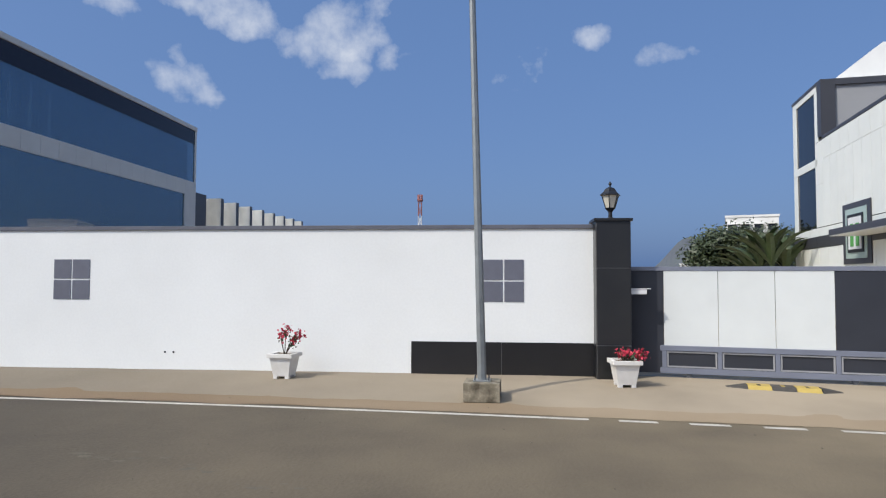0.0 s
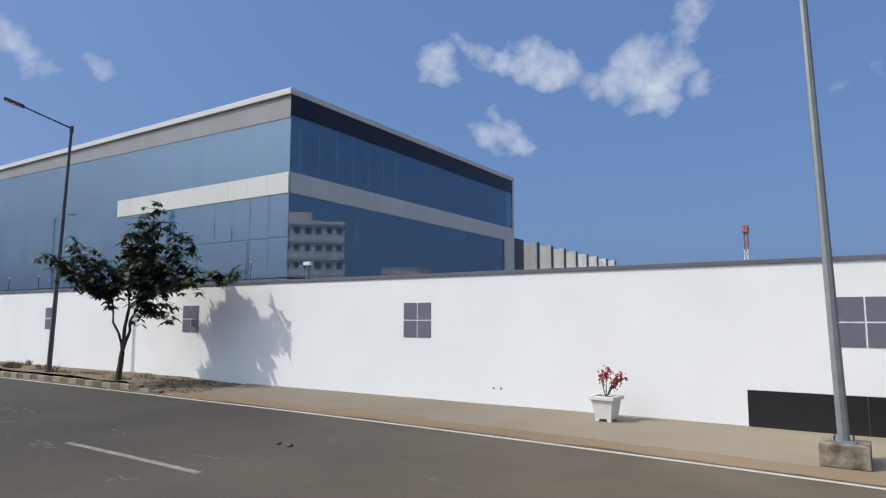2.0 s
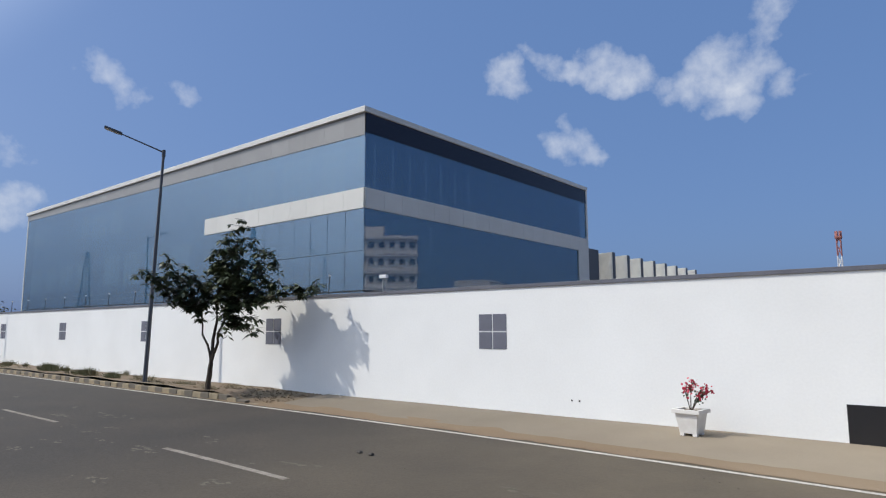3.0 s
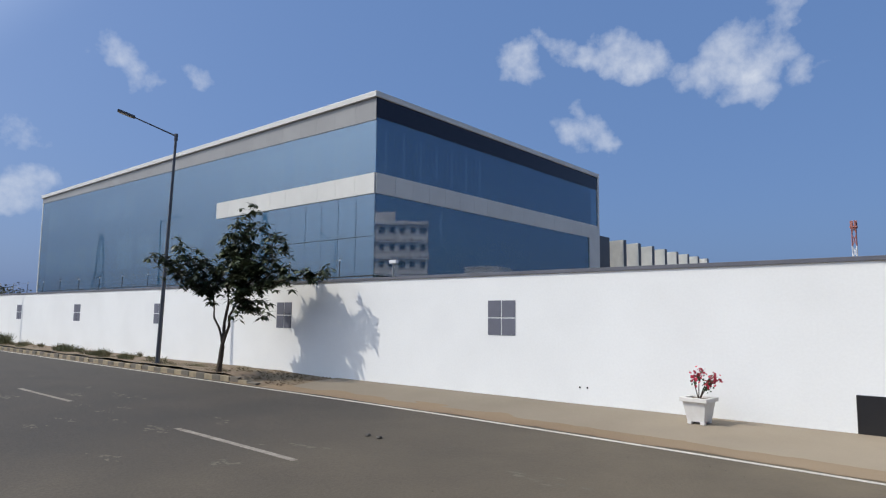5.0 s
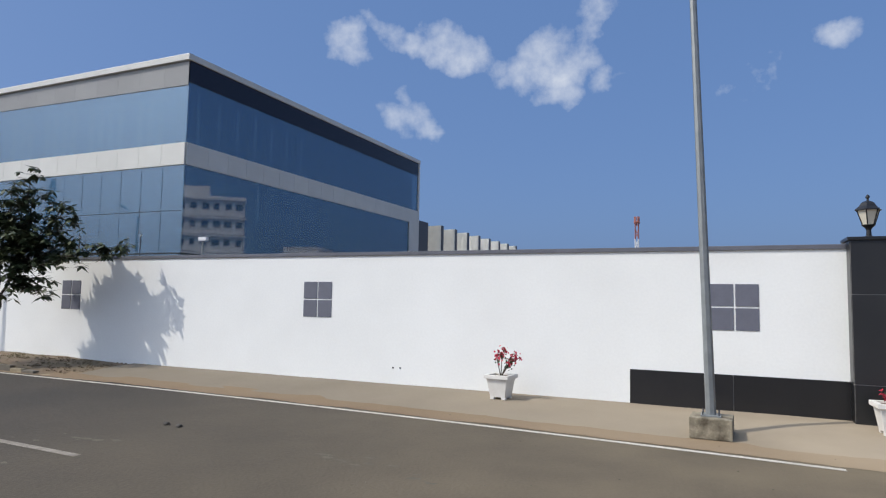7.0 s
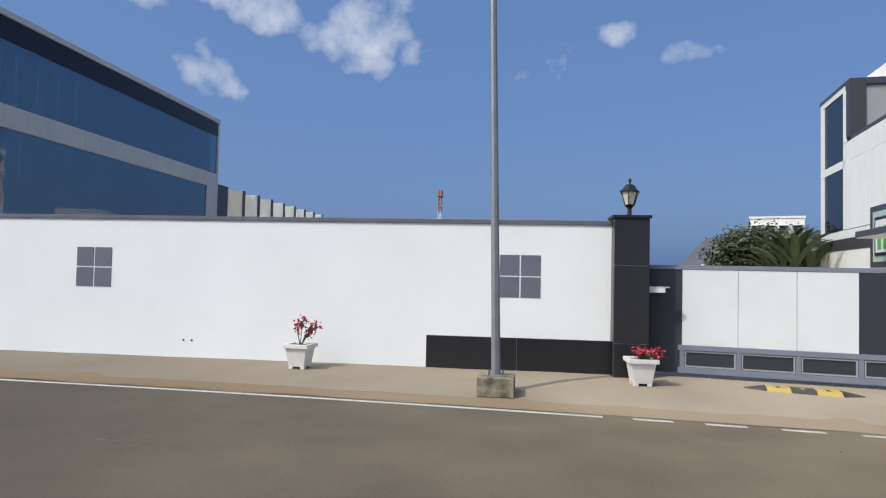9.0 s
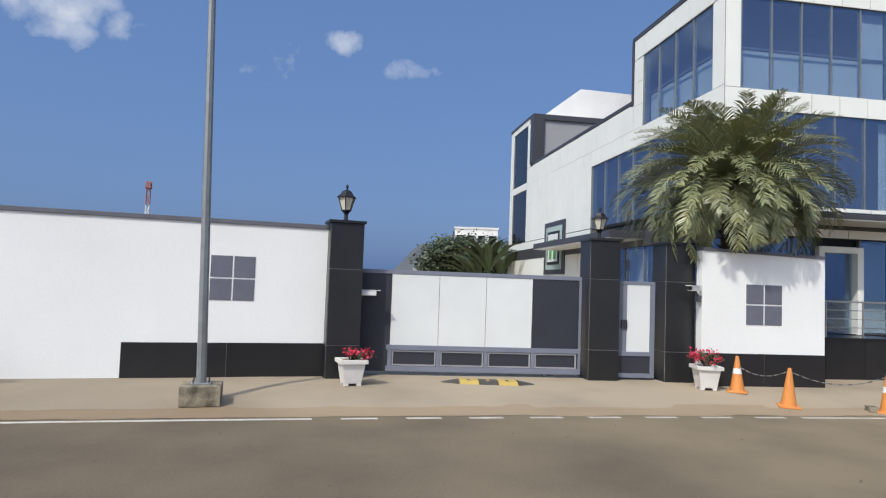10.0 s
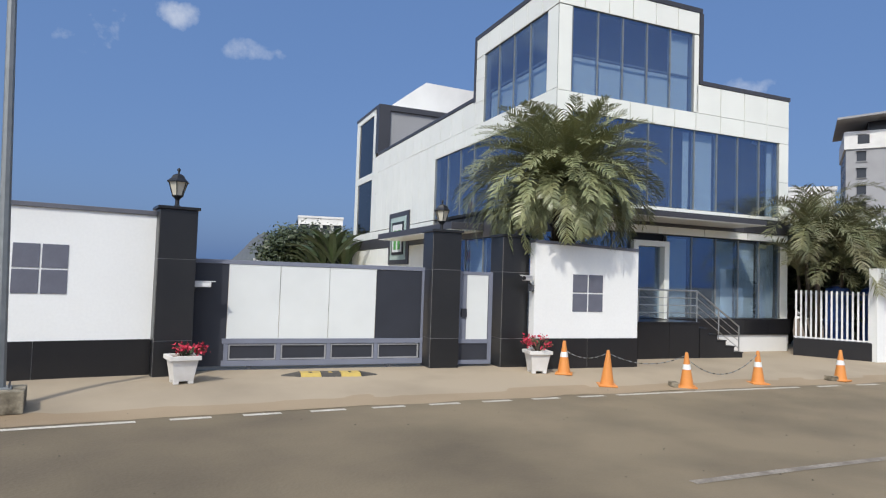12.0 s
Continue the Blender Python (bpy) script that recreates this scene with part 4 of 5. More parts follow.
# ---- fence posts with wires behind the wall top ----
wires = empty("wall_top_fence", pose(0, 14.34, 3.0), "thin dark posts with security wires behind the wall top", "fence")
for k in range(24):
    x = -17.0 - 2.85 * k
    part("post", rodded((x, 0, -0.5), (x, 0.06, 1.02), 0.018, seg=6), M_DARKSTEEL, wires)
    part("insulator", rodded((x, 0.04, 0.93), (x, 0.07, 0.97), 0.03, seg=6), M_WHITEPLASTIC, wires)
for z in (0.42, 0.68, 0.94):
    part("wire", rodded((-17.0, 0.03, z), (-83.0, 0.03, z), 0.003, seg=4), M_DARKSTEEL, wires)

# ---- potted bougainvilleas ----


def flower_pot(x, y, yaw, seed, spread, tall, count):
    rnd = random.Random(seed)
    z = lay(x, y)
    pot = empty("flower_pot", pose(x, y, z, 0, 0, yaw), "square white tapered planter standing on the pavement", "planter", "white planters")
    bm = bmesh.new()
    box(bm, -0.25, 0.25, -0.25, 0.25, 0.05, 0.44, 0.012)
    for v in bm.verts:
        k = 0.74 + 0.26 * (v.co.z - 0.05) / 0.39
        v.co.x *= k * 0.94
        v.co.y *= k * 0.94
    part("pot_body", bm, M_POT, pot)
    bm = bmesh.new()
    for a in ((-0.28, 0.28, -0.28, -0.21), (-0.28, 0.28, 0.21, 0.28), (-0.28, -0.21, -0.21, 0.21), (0.21, 0.28, -0.21, 0.21)):
        box(bm, *a, 0.44, 0.52, 0.008)
    part("rim", bm, M_POT, pot)
    for i in (-1, 1):
        for j in (-1, 1):
            part("foot", boxed(i * 0.13 - 0.045, i * 0.13 + 0.045, j * 0.13 - 0.045, j * 0.13 + 0.045, 0, 0.055, 0.006), M_POT, pot)
    part("earth", boxed(-0.21, 0.21, -0.21, 0.21, 0.44, 0.485, 0.01), M_SOIL, pot)
    plant = empty("bougainvillea", pose(x, y, z + 0.48, 0, 0, yaw), "sparse bougainvillea with crimson bracts growing in a planter", "plant", "potted bougainvilleas")
    stems, leaves, petals = bmesh.new(), bmesh.new(), bmesh.new()
    for k in range(count):
        a = rnd.uniform(0, 6.28)
        reach, h = spread[0] + (spread[1] - spread[0]) * rnd.random(), tall * rnd.uniform(0.55, 1.0)
        bias = Vector((spread[2], 0, 0))
        tip = Vector((math.cos(a) * reach * 0.6, math.sin(a) * reach * 0.6, h)) + bias * rnd.random()
        mid = tip * 0.5 + Vector((rnd.uniform(-0.05, 0.05), rnd.uniform(-0.05, 0.05), h * 0.12))
        tube(stems, [(0, 0, -0.03), mid * 0.6, mid, tip], [0.012, 0.009, 0.007, 0.003], 5)
        for i in range(26):
            t = rnd.uniform(0.35, 1.05)
            p = mid.lerp(tip, (t - 0.35) / 0.7) + Vector([rnd.gauss(0, 0.035) for _ in range(3)])
            d = Vector([rnd.gauss(0, 1) for _ in range(3)]).normalized()
            w = d.orthogonal().normalized()
            flower = rnd.random() < (t - 0.25) * 1.5
            s = rnd.uniform(0.03, 0.055)
            b = petals if flower else leaves
            v = [b.verts.new(p), b.verts.new(p + d * s * 0.6 + w * s * 0.55), b.verts.new(p + d * s * 1.4), b.verts.new(p + d * s * 0.6 - w * s * 0.55)]
            b.faces.new(v)
    part("stems", stems, M_BARK, plant)
    part("foliage", leaves, M_LEAF, plant)["kind"] = "stuff"
    part("blossom", petals, M_PETAL, plant, "crimson papery bracts")["kind"] = "stuff"


flower_pot(-4.55, 13.22, -6, 3, (0.02, 0.30, 0.48), 0.60, 9)
flower_pot(2.42, 12.84, 4, 8, (0.3, 0.6, 0.22), 0.22, 15)
flower_pot(10.02, 11.62, -20, 11, (0.35, 0.75, 0.05), 0.36, 14)

# ---- rubber speed bump ----
bump = empty("speed_bump", pose(5.35, 12.78, lay(5.35, 12.78), 0, 0, -14), "yellow and black rubber speed bump, dusty and worn", "speed bump")


def bump_segment(x0, x1, taper0, taper1, mat, name):
    bm = bmesh.new()
    rings = []
    for x, k in ((x0, taper0), (x1, taper1)):
        rings.append([bm.verts.new((x, -0.27 * (0.35 + 0.65 * k), 0.0)), bm.verts.new((x, -0.15 * (0.35 + 0.65 * k), 0.065 * k)), bm.verts.new((x, 0.15 * (0.35 + 0.65 * k), 0.065 * k)), bm.verts.new((x, 0.27 * (0.35 + 0.65 * k), 0.0))])
    for i in range(3):
        bm.faces.new((rings[0][i], rings[1][i], rings[1][i + 1], rings[0][i + 1]))
    bm.faces.new(rings[0])
    bm.faces.new(rings[1][::-1])
    ob = part(name, bm, mat, bump)
    return ob


bump_segment(-1.0, -0.62, 0.1, 1, M_BLACKRUBBER, "end_cap")
for k, mat in enumerate((M_YELLOW, M_BLACKRUBBER, M_YELLOW)):
    seg = bump_segment(-0.615 + k * 0.415, -0.615 + k * 0.415 + 0.405, 1, 1, mat, "segment")
    for i in (0, 1):
        part("reflector", boxed(-0.45 + k * 0.415 + 0.0, -0.38 + k * 0.415, -0.10 + i * 0.11, -0.05 + i * 0.11, 0.060, 0.070), M_BLACK if mat is M_YELLOW else M_YELLOW, seg)
bump_segment(0.64, 1.0, 1, 0.1, M_BLACKRUBBER, "end_cap")

# ---- traffic cones, chain and stones ----


def cone(x, y, white=True, tilt=0.0):
    e = empty("traffic_cone", pose(x, y, lay(x, y), tilt, tilt * 0.5, (x * 47) % 360), "faded orange rubber traffic cone with a white band" if white else "faded orange rubber traffic cone without a band", "traffic cone", "orange traffic cones")
    part("base", boxed(-0.2, 0.2, -0.2, 0.2, 0.0, 0.035, 0.012), M_ORANGE, e)
    part("body", lathe(bmesh.new(), [(0.155, 0.03), (0.145, 0.06), (0.035, 0.76), (0.026, 0.775)], 20), M_ORANGE, e, smooth=False)
    if white:
        part("band", lathe(bmesh.new(), [(0.0945, 0.40), (0.0765, 0.515)], 20), M_WHITEPLASTIC, e, "white reflective band")
    return e


CONES = [(10.55, 11.28, True), (10.73, 10.10, False), (12.48, 9.38, True), (14.66, 9.05, True), (17.35, 8.52, True)]
for k, (x, y, w) in enumerate(CONES):
    cone(x, y, w, (1.0, -1.5, 0.8, -0.6, 1.2)[k])


def chain(a, b, sag, n=30):
    """A plastic chain of alternating links, hung between two points."""
    e = empty("barrier_chain", Matrix.Identity(4), "thin white and grey plastic chain hung between cones", "chain", "barrier chains")
    a, b = Vector(a), Vector(b)
    pts = [a.lerp(b, i / n) - Vector((0, 0, sag * 4 * (i / n) * (1 - i / n))) for i in range(n + 1)]
    for i in range(n):
        p = pts[i].copy()
        q = pts[i + 1].copy()
        g0 = lay(p.x, p.y) + 0.02
        p.z, q.z = max(p.z, g0), max(q.z, g0)
        part("link", rodded(p, q, 0.007 if i % 2 else 0.011, seg=5), M_STEEL if i % 3 else M_BLACKRUBBER, e)


chain((10.55, 11.28, 0.55), (10.73, 10.10, 0.60), 0.16, 22)
chain((10.73, 10.10, 0.60), (12.48, 9.38, 0.58), 0.22, 30)
chain((12.48, 9.38, 0.50), (14.66, 9.05, 0.58), 0.42, 34)


def rubble(x, y, s, seed):
    rnd = random.Random(seed)
    bm = boxed(-s, s, -s * 0.6, s * 0.6, 0, s * 0.9, 0.02)
    for v in bm.verts:
        v.co += Vector([rnd.uniform(-0.018, 0.018) for _ in range(3)])
        v.co.z = max(v.co.z, 0)
    ob = tagged(finish("stone_block", bm, M_PLINTH), "broken grey concrete block lying beside a cone", "stone", "stone blocks")
    ob.matrix_basis = pose(x, y, lay(x, y), 0, 0, seed * 31)


rubble(12.2, 9.52, 0.12, 2)
rubble(17.1, 8.62, 0.13, 5)

# ---- kerb ----
kerb = empty("kerb", Matrix.Identity(4), "kerb of alternate pale and black painted stones, dusty", "", "", "structure")
kerb_me = []
for mat in (M_KERBPALE, M_KERBDARK):
    bm = boxed(-0.255, 0.255, -0.09, 0.09, -0.3, 0.0, 0.02)
    me = bpy.data.meshes.new("kerb_stone")
    bm.to_mesh(me)
    bm.free()
    me.materials.append(mat)
    kerb_me.append(me)
rnd = random.Random(4)
for k in range(160):
    x = -17.3 - 0.53 * k
    sink = 0.16 * max(0.0, (x + 19.0) / 1.7)
    piece("kerb_stone", kerb_me[k % 2], kerb, pose(x, kerb_line(x) + rnd.uniform(-0.02, 0.02), 0.03 - sink + rnd.uniform(-0.015, 0.015), rnd.uniform(-2, 2), rnd.uniform(-1.5, 1.5), rnd.uniform(-1.5, 1.5)))

# ---- plants ----


def leaf_quad(bm, p, d, w, length, width, fold=0.25):
    n = d.cross(w).normalized()
    tip = p + d * length - n * length * 0.12
    bm.faces.new((bm.verts.new(p), bm.verts.new(p + d * length * 0.45 + w * width - n * fold * width), bm.verts.new(tip), bm.verts.new(p + d * length * 0.45 - w * width - n * fold * width)))


def limb(bm, a, b, r0, r1, rnd, bend=0.12, n=5):
    a, b = Vector(a), Vector(b)
    pts = []
    for i in range(n + 1):
        t = i / n
        pts.append(a.lerp(b, t) + Vector([rnd.gauss(0, bend) * math.sin(math.pi * t) for _ in range(3)]))
    tube(bm, pts, [r0 + (r1 - r0) * i / n for i in range(n + 1)], 7)
    return pts


def street_tree(x, y, z):
    rnd = random.Random(21)
    e = empty("street_tree", pose(x, y, z), "young tree with drooping dark green leaves behind the kerb", "tree")
    wood, leaves = bmesh.new(), bmesh.new()
    fork = Vector((0.10, 0.04, 0.9))
    limb(wood, (0, 0, -0.1), fork, 0.10, 0.08, rnd, 0.01)
    stems = []
    for tip, r in (((0.22, 0.10, 2.75), 0.065), ((0.62, 0.22, 2.6), 0.055), ((-0.12, -0.25, 2.5), 0.045)):
        stems.append(limb(wood, fork, tip, r, r * 0.6, rnd, 0.04))
    # tips of the limbs: reach (positive along the wall, negative out to the road) and height
    tips = [(0.82, 5.9), (0.34, 5.4), (1.16, 5.3), (0.2, 4.7), (1.0, 4.6), (1.85, 4.8), (2.05, 4.45), (0.34, 3.85), (1.16, 3.7), (-0.2, 3.6), (-0.75, 4.0), (-1.44, 4.05), (-2.0, 3.95),
            (-2.35, 4.1), (-1.6, 4.45), (-1.0, 3.35), (-0.4, 3.1), (0.6, 3.2), (1.4, 3.35), (2.2, 3.75), (2.9, 3.6), (3.5, 3.65), (1.16, 2.6), (1.44, 2.05), (0.9, 2.4), (0.7, 5.0), (0.6, 4.3), (1.5, 4.2)]
    twigs = []
    for k, (reach, h) in enumerate(tips):
        way = Vector((0.84, 0.26, 0)) / 0.651 if reach > 0 else Vector((0.30, 0.72, 0)) / 0.772
        t = way * reach * 0.93 + Vector((rnd.gauss(0, 0.12), rnd.gauss(0, 0.12), h * 0.95))
        low = reach > 0.8 and h < 2.7
        start = stems[1][-1] if reach > 0.5 else stems[2][-1] if reach < -0.3 else stems[0][-1]
        pts = limb(wood, start, t, 0.034, 0.010, rnd, 0.10)
        if not low:
            twigs += pts[2:] + [pts[-1]]
        else:
            twigs += pts[3:]
        for i in range(3):
            p = rnd.choice(pts[3:])
            q = p + Vector((rnd.gauss(0, 0.30), rnd.gauss(0, 0.26), rnd.gauss(0.02, 0.20)))
            limb(wood, p, q, 0.010, 0.004, rnd, 0.03, 3)
            twigs.append(q)
    for k in range(18):
        twigs.append(Vector((0.75 + rnd.gauss(0, 0.65), 0.15 + rnd.gauss(0, 0.35), 3.7 + rnd.gauss(0, 0.45))))
    for p in twigs:
        # leaves hang in whorls at the twig ends
        for w in range(rnd.randint(3, 5)):
            c = p + Vector((rnd.gauss(0, 0.14), rnd.gauss(0, 0.13), rnd.gauss(0, 0.10)))
            for i in range(rnd.randint(6, 9)):
                a = rnd.uniform(0, 6.28)
                d = Vector((math.cos(a), math.sin(a), rnd.uniform(-1.3, 0.1))).normalized()
                leaf_quad(leaves, c, d, d.cross(Vector((0, 0, 1))).normalized(), rnd.uniform(0.20, 0.34), rnd.uniform(0.045, 0.07))
    part("trunk", wood, M_BARK, e)
    part("crown", leaves, M_LEAFDARK, e)


street_tree(-20.35, 11.95, 0.08)


def frond(length, droop, lift, rnd, leaf=0.38, pairs=52, width=0.012, tuft=1.0):
    """One feather leaf along local x: a rachis that arches over, leaflets in a V along it."""
    bm = bmesh.new()
    pts = []
    p, a = Vector((0, 0, 0)), lift
    n = 14
    for i in range(n + 1):
        pts.append(p.copy())
        p = p + Vector((math.cos(a), 0, math.sin(a))) * (length / n)
        a -= droop / n * (0.5 + 1.1 * i / n)
    tube(bm, pts, [0.022 * (1 - 0.85 * i / n) for i in range(n + 1)], 5)
    for k in range(pairs):
        t = 0.10 + 0.90 * (k + rnd.uniform(-0.2, 0.2)) / pairs
        t = min(max(t, 0.05), 0.999)
        i = min(int(t * n), n - 1)
        q = pts[i].lerp(pts[i + 1], t * n - i)
        d = (pts[i + 1] - pts[i]).normalized()
        up = Vector((-d.z, 0, d.x))
        size = leaf * (0.55 + 0.75 * math.sin(math.pi * min(t * 0.85 + 0.12, 1.0))) * rnd.uniform(0.85, 1.1) * (1.0 if t < 0.93 else 0.7)
        for s in (-1, 1):
            way = (d * rnd.uniform(0.55, 0.8) + Vector((0, s, 0)) * rnd.uniform(0.6, 0.85) + up * rnd.uniform(0.05, 0.5) * tuft).normalized()
            mid, end = q + way * size * 0.55, q + way * size - Vector((0, 0, size * rnd.uniform(0.1, 0.3)))
            w = way.cross(up).normalized() * width
            v = [bm.verts.new(q - w * 0.6), bm.verts.new(q + w * 0.6), bm.verts.new(mid + w), bm.verts.new(mid - w), bm.verts.new(end)]
            bm.faces.new((v[0], v[1], v[2], v[3]))
            bm.faces.new((v[3], v[2], v[4]))
    return bm, pts


OFFICE_IN = BM.inverted()


def clear_of_office(q, low_x=-0.2, high_x=9.8):
    l = OFFICE_IN @ q
    if l.x > low_x and l.y > -0.12 and l.x < high_x:
        return False
    if 0.45 < l.x < 7.1 and l.y > -1.5 and 3.85 < l.z < 4.45:
        return False
    if l.x > -1.45 and 4.3 < l.y < 13.4 and 3.6 < l.z < 4.3 and l.x < 0:
        return False
    return True


def date_palm(x, y, z, crown_z, count, length, seed, label, mat, tuft=1.0):
    rnd = random.Random(seed)
    e = empty("palm_tree", pose(x, y, z), label, "palm tree")
    h = crown_z - z
    bm = bmesh.new()
    tube(bm, [(0, 0, -0.1), (0.0, 0, h * 0.4), (0.0, 0, h * 0.8), (0, 0, h)], [0.30, 0.26, 0.30, 0.18], 12)
    trunk = part("trunk", bm, M_BARK, e)
    for k in range(40):
        a, t = k * 2.4, 0.35 + 0.62 * k / 40
        c = Vector((math.cos(a), math.sin(a), 0))
        part("leaf_base", rodded(c * 0.24 + Vector((0, 0, h * t)), c * 0.40 + Vector((0, 0, h * t + 0.16)), 0.05, 0.02, 5), M_BARK, trunk)
    for k in range(count):
        u = (k + 0.5) / count
        lift = radians(86 - 92 * u ** 0.93) + rnd.gauss(0, 0.05)
        a = k * 2.39996 + rnd.uniform(-0.15, 0.15)
        ln = length * (0.86 + 0.22 * math.sin(math.pi * u)) * rnd.uniform(0.88, 1.06) * (1.0 + 0.16 * max(0.0, u - 0.5))
        ln *= 1 - 0.30 * max(0.0, -math.sin(a)) * min(1.0, u * 1.6)
        for attempt in range(5):
            bm, pts = frond(ln, 1.05 + 1.5 * u, lift, rnd, 0.35, 46, 0.0155, tuft)
            m = Matrix.Translation((0.06 * math.cos(a), 0.06 * math.sin(a), h)) @ Matrix.Rotation(a, 4, "Z") @ Matrix.Rotation(rnd.uniform(-0.3, 0.3), 4, "X")
            base = Matrix.Translation((x, y, z))
            if all(clear_of_office(base @ m @ q) for q in pts[2:]):
                break
            bm.free()
            bm = None
            ln *= 0.78
        if bm is None:
            continue
        ob = part("frond", bm, mat, e)
        ob.matrix_basis = m
    return e


date_palm(11.62, 12.58, 0.0, 4.55, 215, 3.0, 5, "bushy date palm with arching grey-green fronds behind the wall", M_PALM)


def clump_palm(x, y, z, stems, length, seed, label):
    rnd = random.Random(seed)
    e = empty("clump_palm", pose(x, y, z), label, "palm tree", "clump palms")
    for s in range(stems):
        a = 6.28 * s / stems + rnd.uniform(-0.3, 0.3)
        foot = Vector((math.cos(a) * 0.35, math.sin(a) * 0.35, 0))
        head = foot * 2.2 + Vector((0, 0, rnd.uniform(2.2, 4.4)))
        bm = bmesh.new()
        tube(bm, [foot, foot.lerp(head, 0.5) + foot * 0.2, head], [0.09, 0.07, 0.05], 7)
        part("stem", bm, M_BARK, e)
        for k in range(16):
            bm, pts = frond(length * rnd.uniform(0.8, 1.15), rnd.uniform(1.5, 2.6), radians(rnd.uniform(10, 82)), rnd, 0.48, 40, 0.016, 1.3)
            m = Matrix.Translation(head) @ Matrix.Rotation(k * 2.4 + a, 4, "Z")
            if not all(clear_of_office(Matrix.Translation((x, y, z)) @ m @ q) for q in pts[2:]):
                bm.free()
                continue
            ob = part("frond", bm, M_PALM2, e)
            ob.matrix_basis = m


clump_palm(22.7, 11.7, 0, 7, 2.4, 3, "clump of dusty areca palms behind the slatted fence")
clump_palm(25.2, 11.4, 0, 6, 2.4, 9, "clump of dusty areca palms behind the slatted fence")

# ---- slatted fence, drums and the next wall ----
fence = empty("slatted_fence", pose(20.95, 11.75, 0, 0, 0, -68), "white slatted metal fence on a low black granite wall", "fence")
FL = 2.25
part("low_wall", boxed(0, FL, 0, 0.2, -0.2, 0.56, 0.006), M_GRANITE, fence)
part("bottom_rail", boxed(0, FL, 0.07, 0.12, 0.58, 0.62), M_WHITEPLASTIC, fence)
part("top_rail", boxed(0, FL, 0.10, 0.13, 2.02, 2.06), M_DARKSTEEL, fence)
for k in range(16):
    x = 0.04 + k * 0.142
    part("slat", boxed(x, x + 0.055, 0.06, 0.09, 0.57, 2.12, 0.004), M_WHITEPLASTIC, fence)
wall_3 = wall_run("wall_3", (21.72, 9.62), -11, 30, 2.86, "white-painted boundary wall of the next plot", 0.25, 0.0)
for k, (x, y) in enumerate(((22.6, 11.2), (23.2, 10.4), (24.4, 10.6))):
    e = empty("water_drum", pose(x, y, 0), "tall blue plastic water drum behind the fence", "drum", "water drums")
    part("drum_body", lathe(bmesh.new(), [(0.36, 0), (0.40, 0.05), (0.40, 1.1), (0.42, 1.14), (0.40, 1.18), (0.40, 2.05), (0.33, 2.22), (0.18, 2.28)], 18), M_BLUE, e)
    part("lid", lathe(bmesh.new(), [(0.19, 2.28), (0.19, 2.34), (0.12, 2.36)], 14), M_BLACK, e)

# ---- weeds and litter ----
M_WEED = material("dry_weed", (0.12, 0.125, 0.05), 0.7, stain=0.7, stain_scale=1.5, colour2=(0.20, 0.15, 0.075))


def weeds(name, spots, label):
    rnd = random.Random(31)
    bm = bmesh.new()
    for x, y, r, h, n in spots:
        for i in range(n * 3):
            a = rnd.uniform(0, 6.28)
            q = r * math.sqrt(rnd.random())
            p = Vector((x + q * math.cos(a), y + q * math.sin(a) * 0.4, 0.06))
            d = Vector((rnd.gauss(0, 0.5), rnd.gauss(0, 0.5), rnd.uniform(0.5, 1.4))).normalized()
            s = h * rnd.uniform(0.4, 1.0)
            leaf_quad(bm, p, d, d.orthogonal().normalized(), s, s * rnd.uniform(0.015, 0.05))
    return tagged(finish(name, bm, M_WEED), label, "weeds", "", "stuff")


rnd = random.Random(12)
spots = [(-23 - rnd.random() * 40, 12.2 + rnd.random() * 1.3, rnd.uniform(0.2, 0.9), rnd.uniform(0.1, 0.4), rnd.randint(12, 60)) for _ in range(46)]
spots += [(-19.4 - rnd.random() * 4, 12.0 + rnd.random() * 1.6, 0.5, 0.14, 24) for _ in range(8)]
spots += [(-36.0, 12.5, 1.0, 0.5, 160), (-31.0, 12.4, 0.6, 0.45, 110), (-28.4, 12.3, 0.6, 0.32, 80), (-47, 12.6, 1.4, 0.8, 200)]
weeds("weeds", spots, "scattered green weeds in the dry soil strip")
rnd = random.Random(2)
bm = bmesh.new()
for k in range(420):
    x = -23.0 + 6.4 * rnd.random() ** 0.8
    y = 11.95 + 1.9 * rnd.random()
    s = rnd.uniform(0.01, 0.04)
    r = bmesh.ops.create_icosphere(bm, subdivisions=1, radius=s)
    bmesh.ops.scale(bm, vec=(1.2, 1, 0.6), verts=r["verts"])
    bmesh.ops.translate(bm, vec=(x, y, (0.10 - 0.025 * (y - 12)) * min(max((-x - 17.0) / 2.6, 0), 1) + lay(x, y) * min(max((x + 19.6) / 2.6, 0), 1) + s * 0.2), verts=r["verts"])
tagged(finish("soil_clods", bm, M_SOIL), "clods of loose brown soil at the foot of the tree", "soil", "", "stuff")
for x, y in ((-8.95, 8.3), (-8.62, 8.27)):
    bm = bmesh.new()
    bmesh.ops.create_icosphere(bm, subdivisions=2, radius=0.055)
    for v in bm.verts:
        v.co *= 1 + 0.3 * noise.noise(v.co * 30)
        v.co.z = max(v.co.z * 0.6, -0.02)
    ob = tagged(finish("road_clod", bm, M_BLACKRUBBER), "small dark clod lying on the asphalt", "clod", "clods on the road")
    ob.matrix_basis = pose(x, y, lay(x, y) + 0.02)
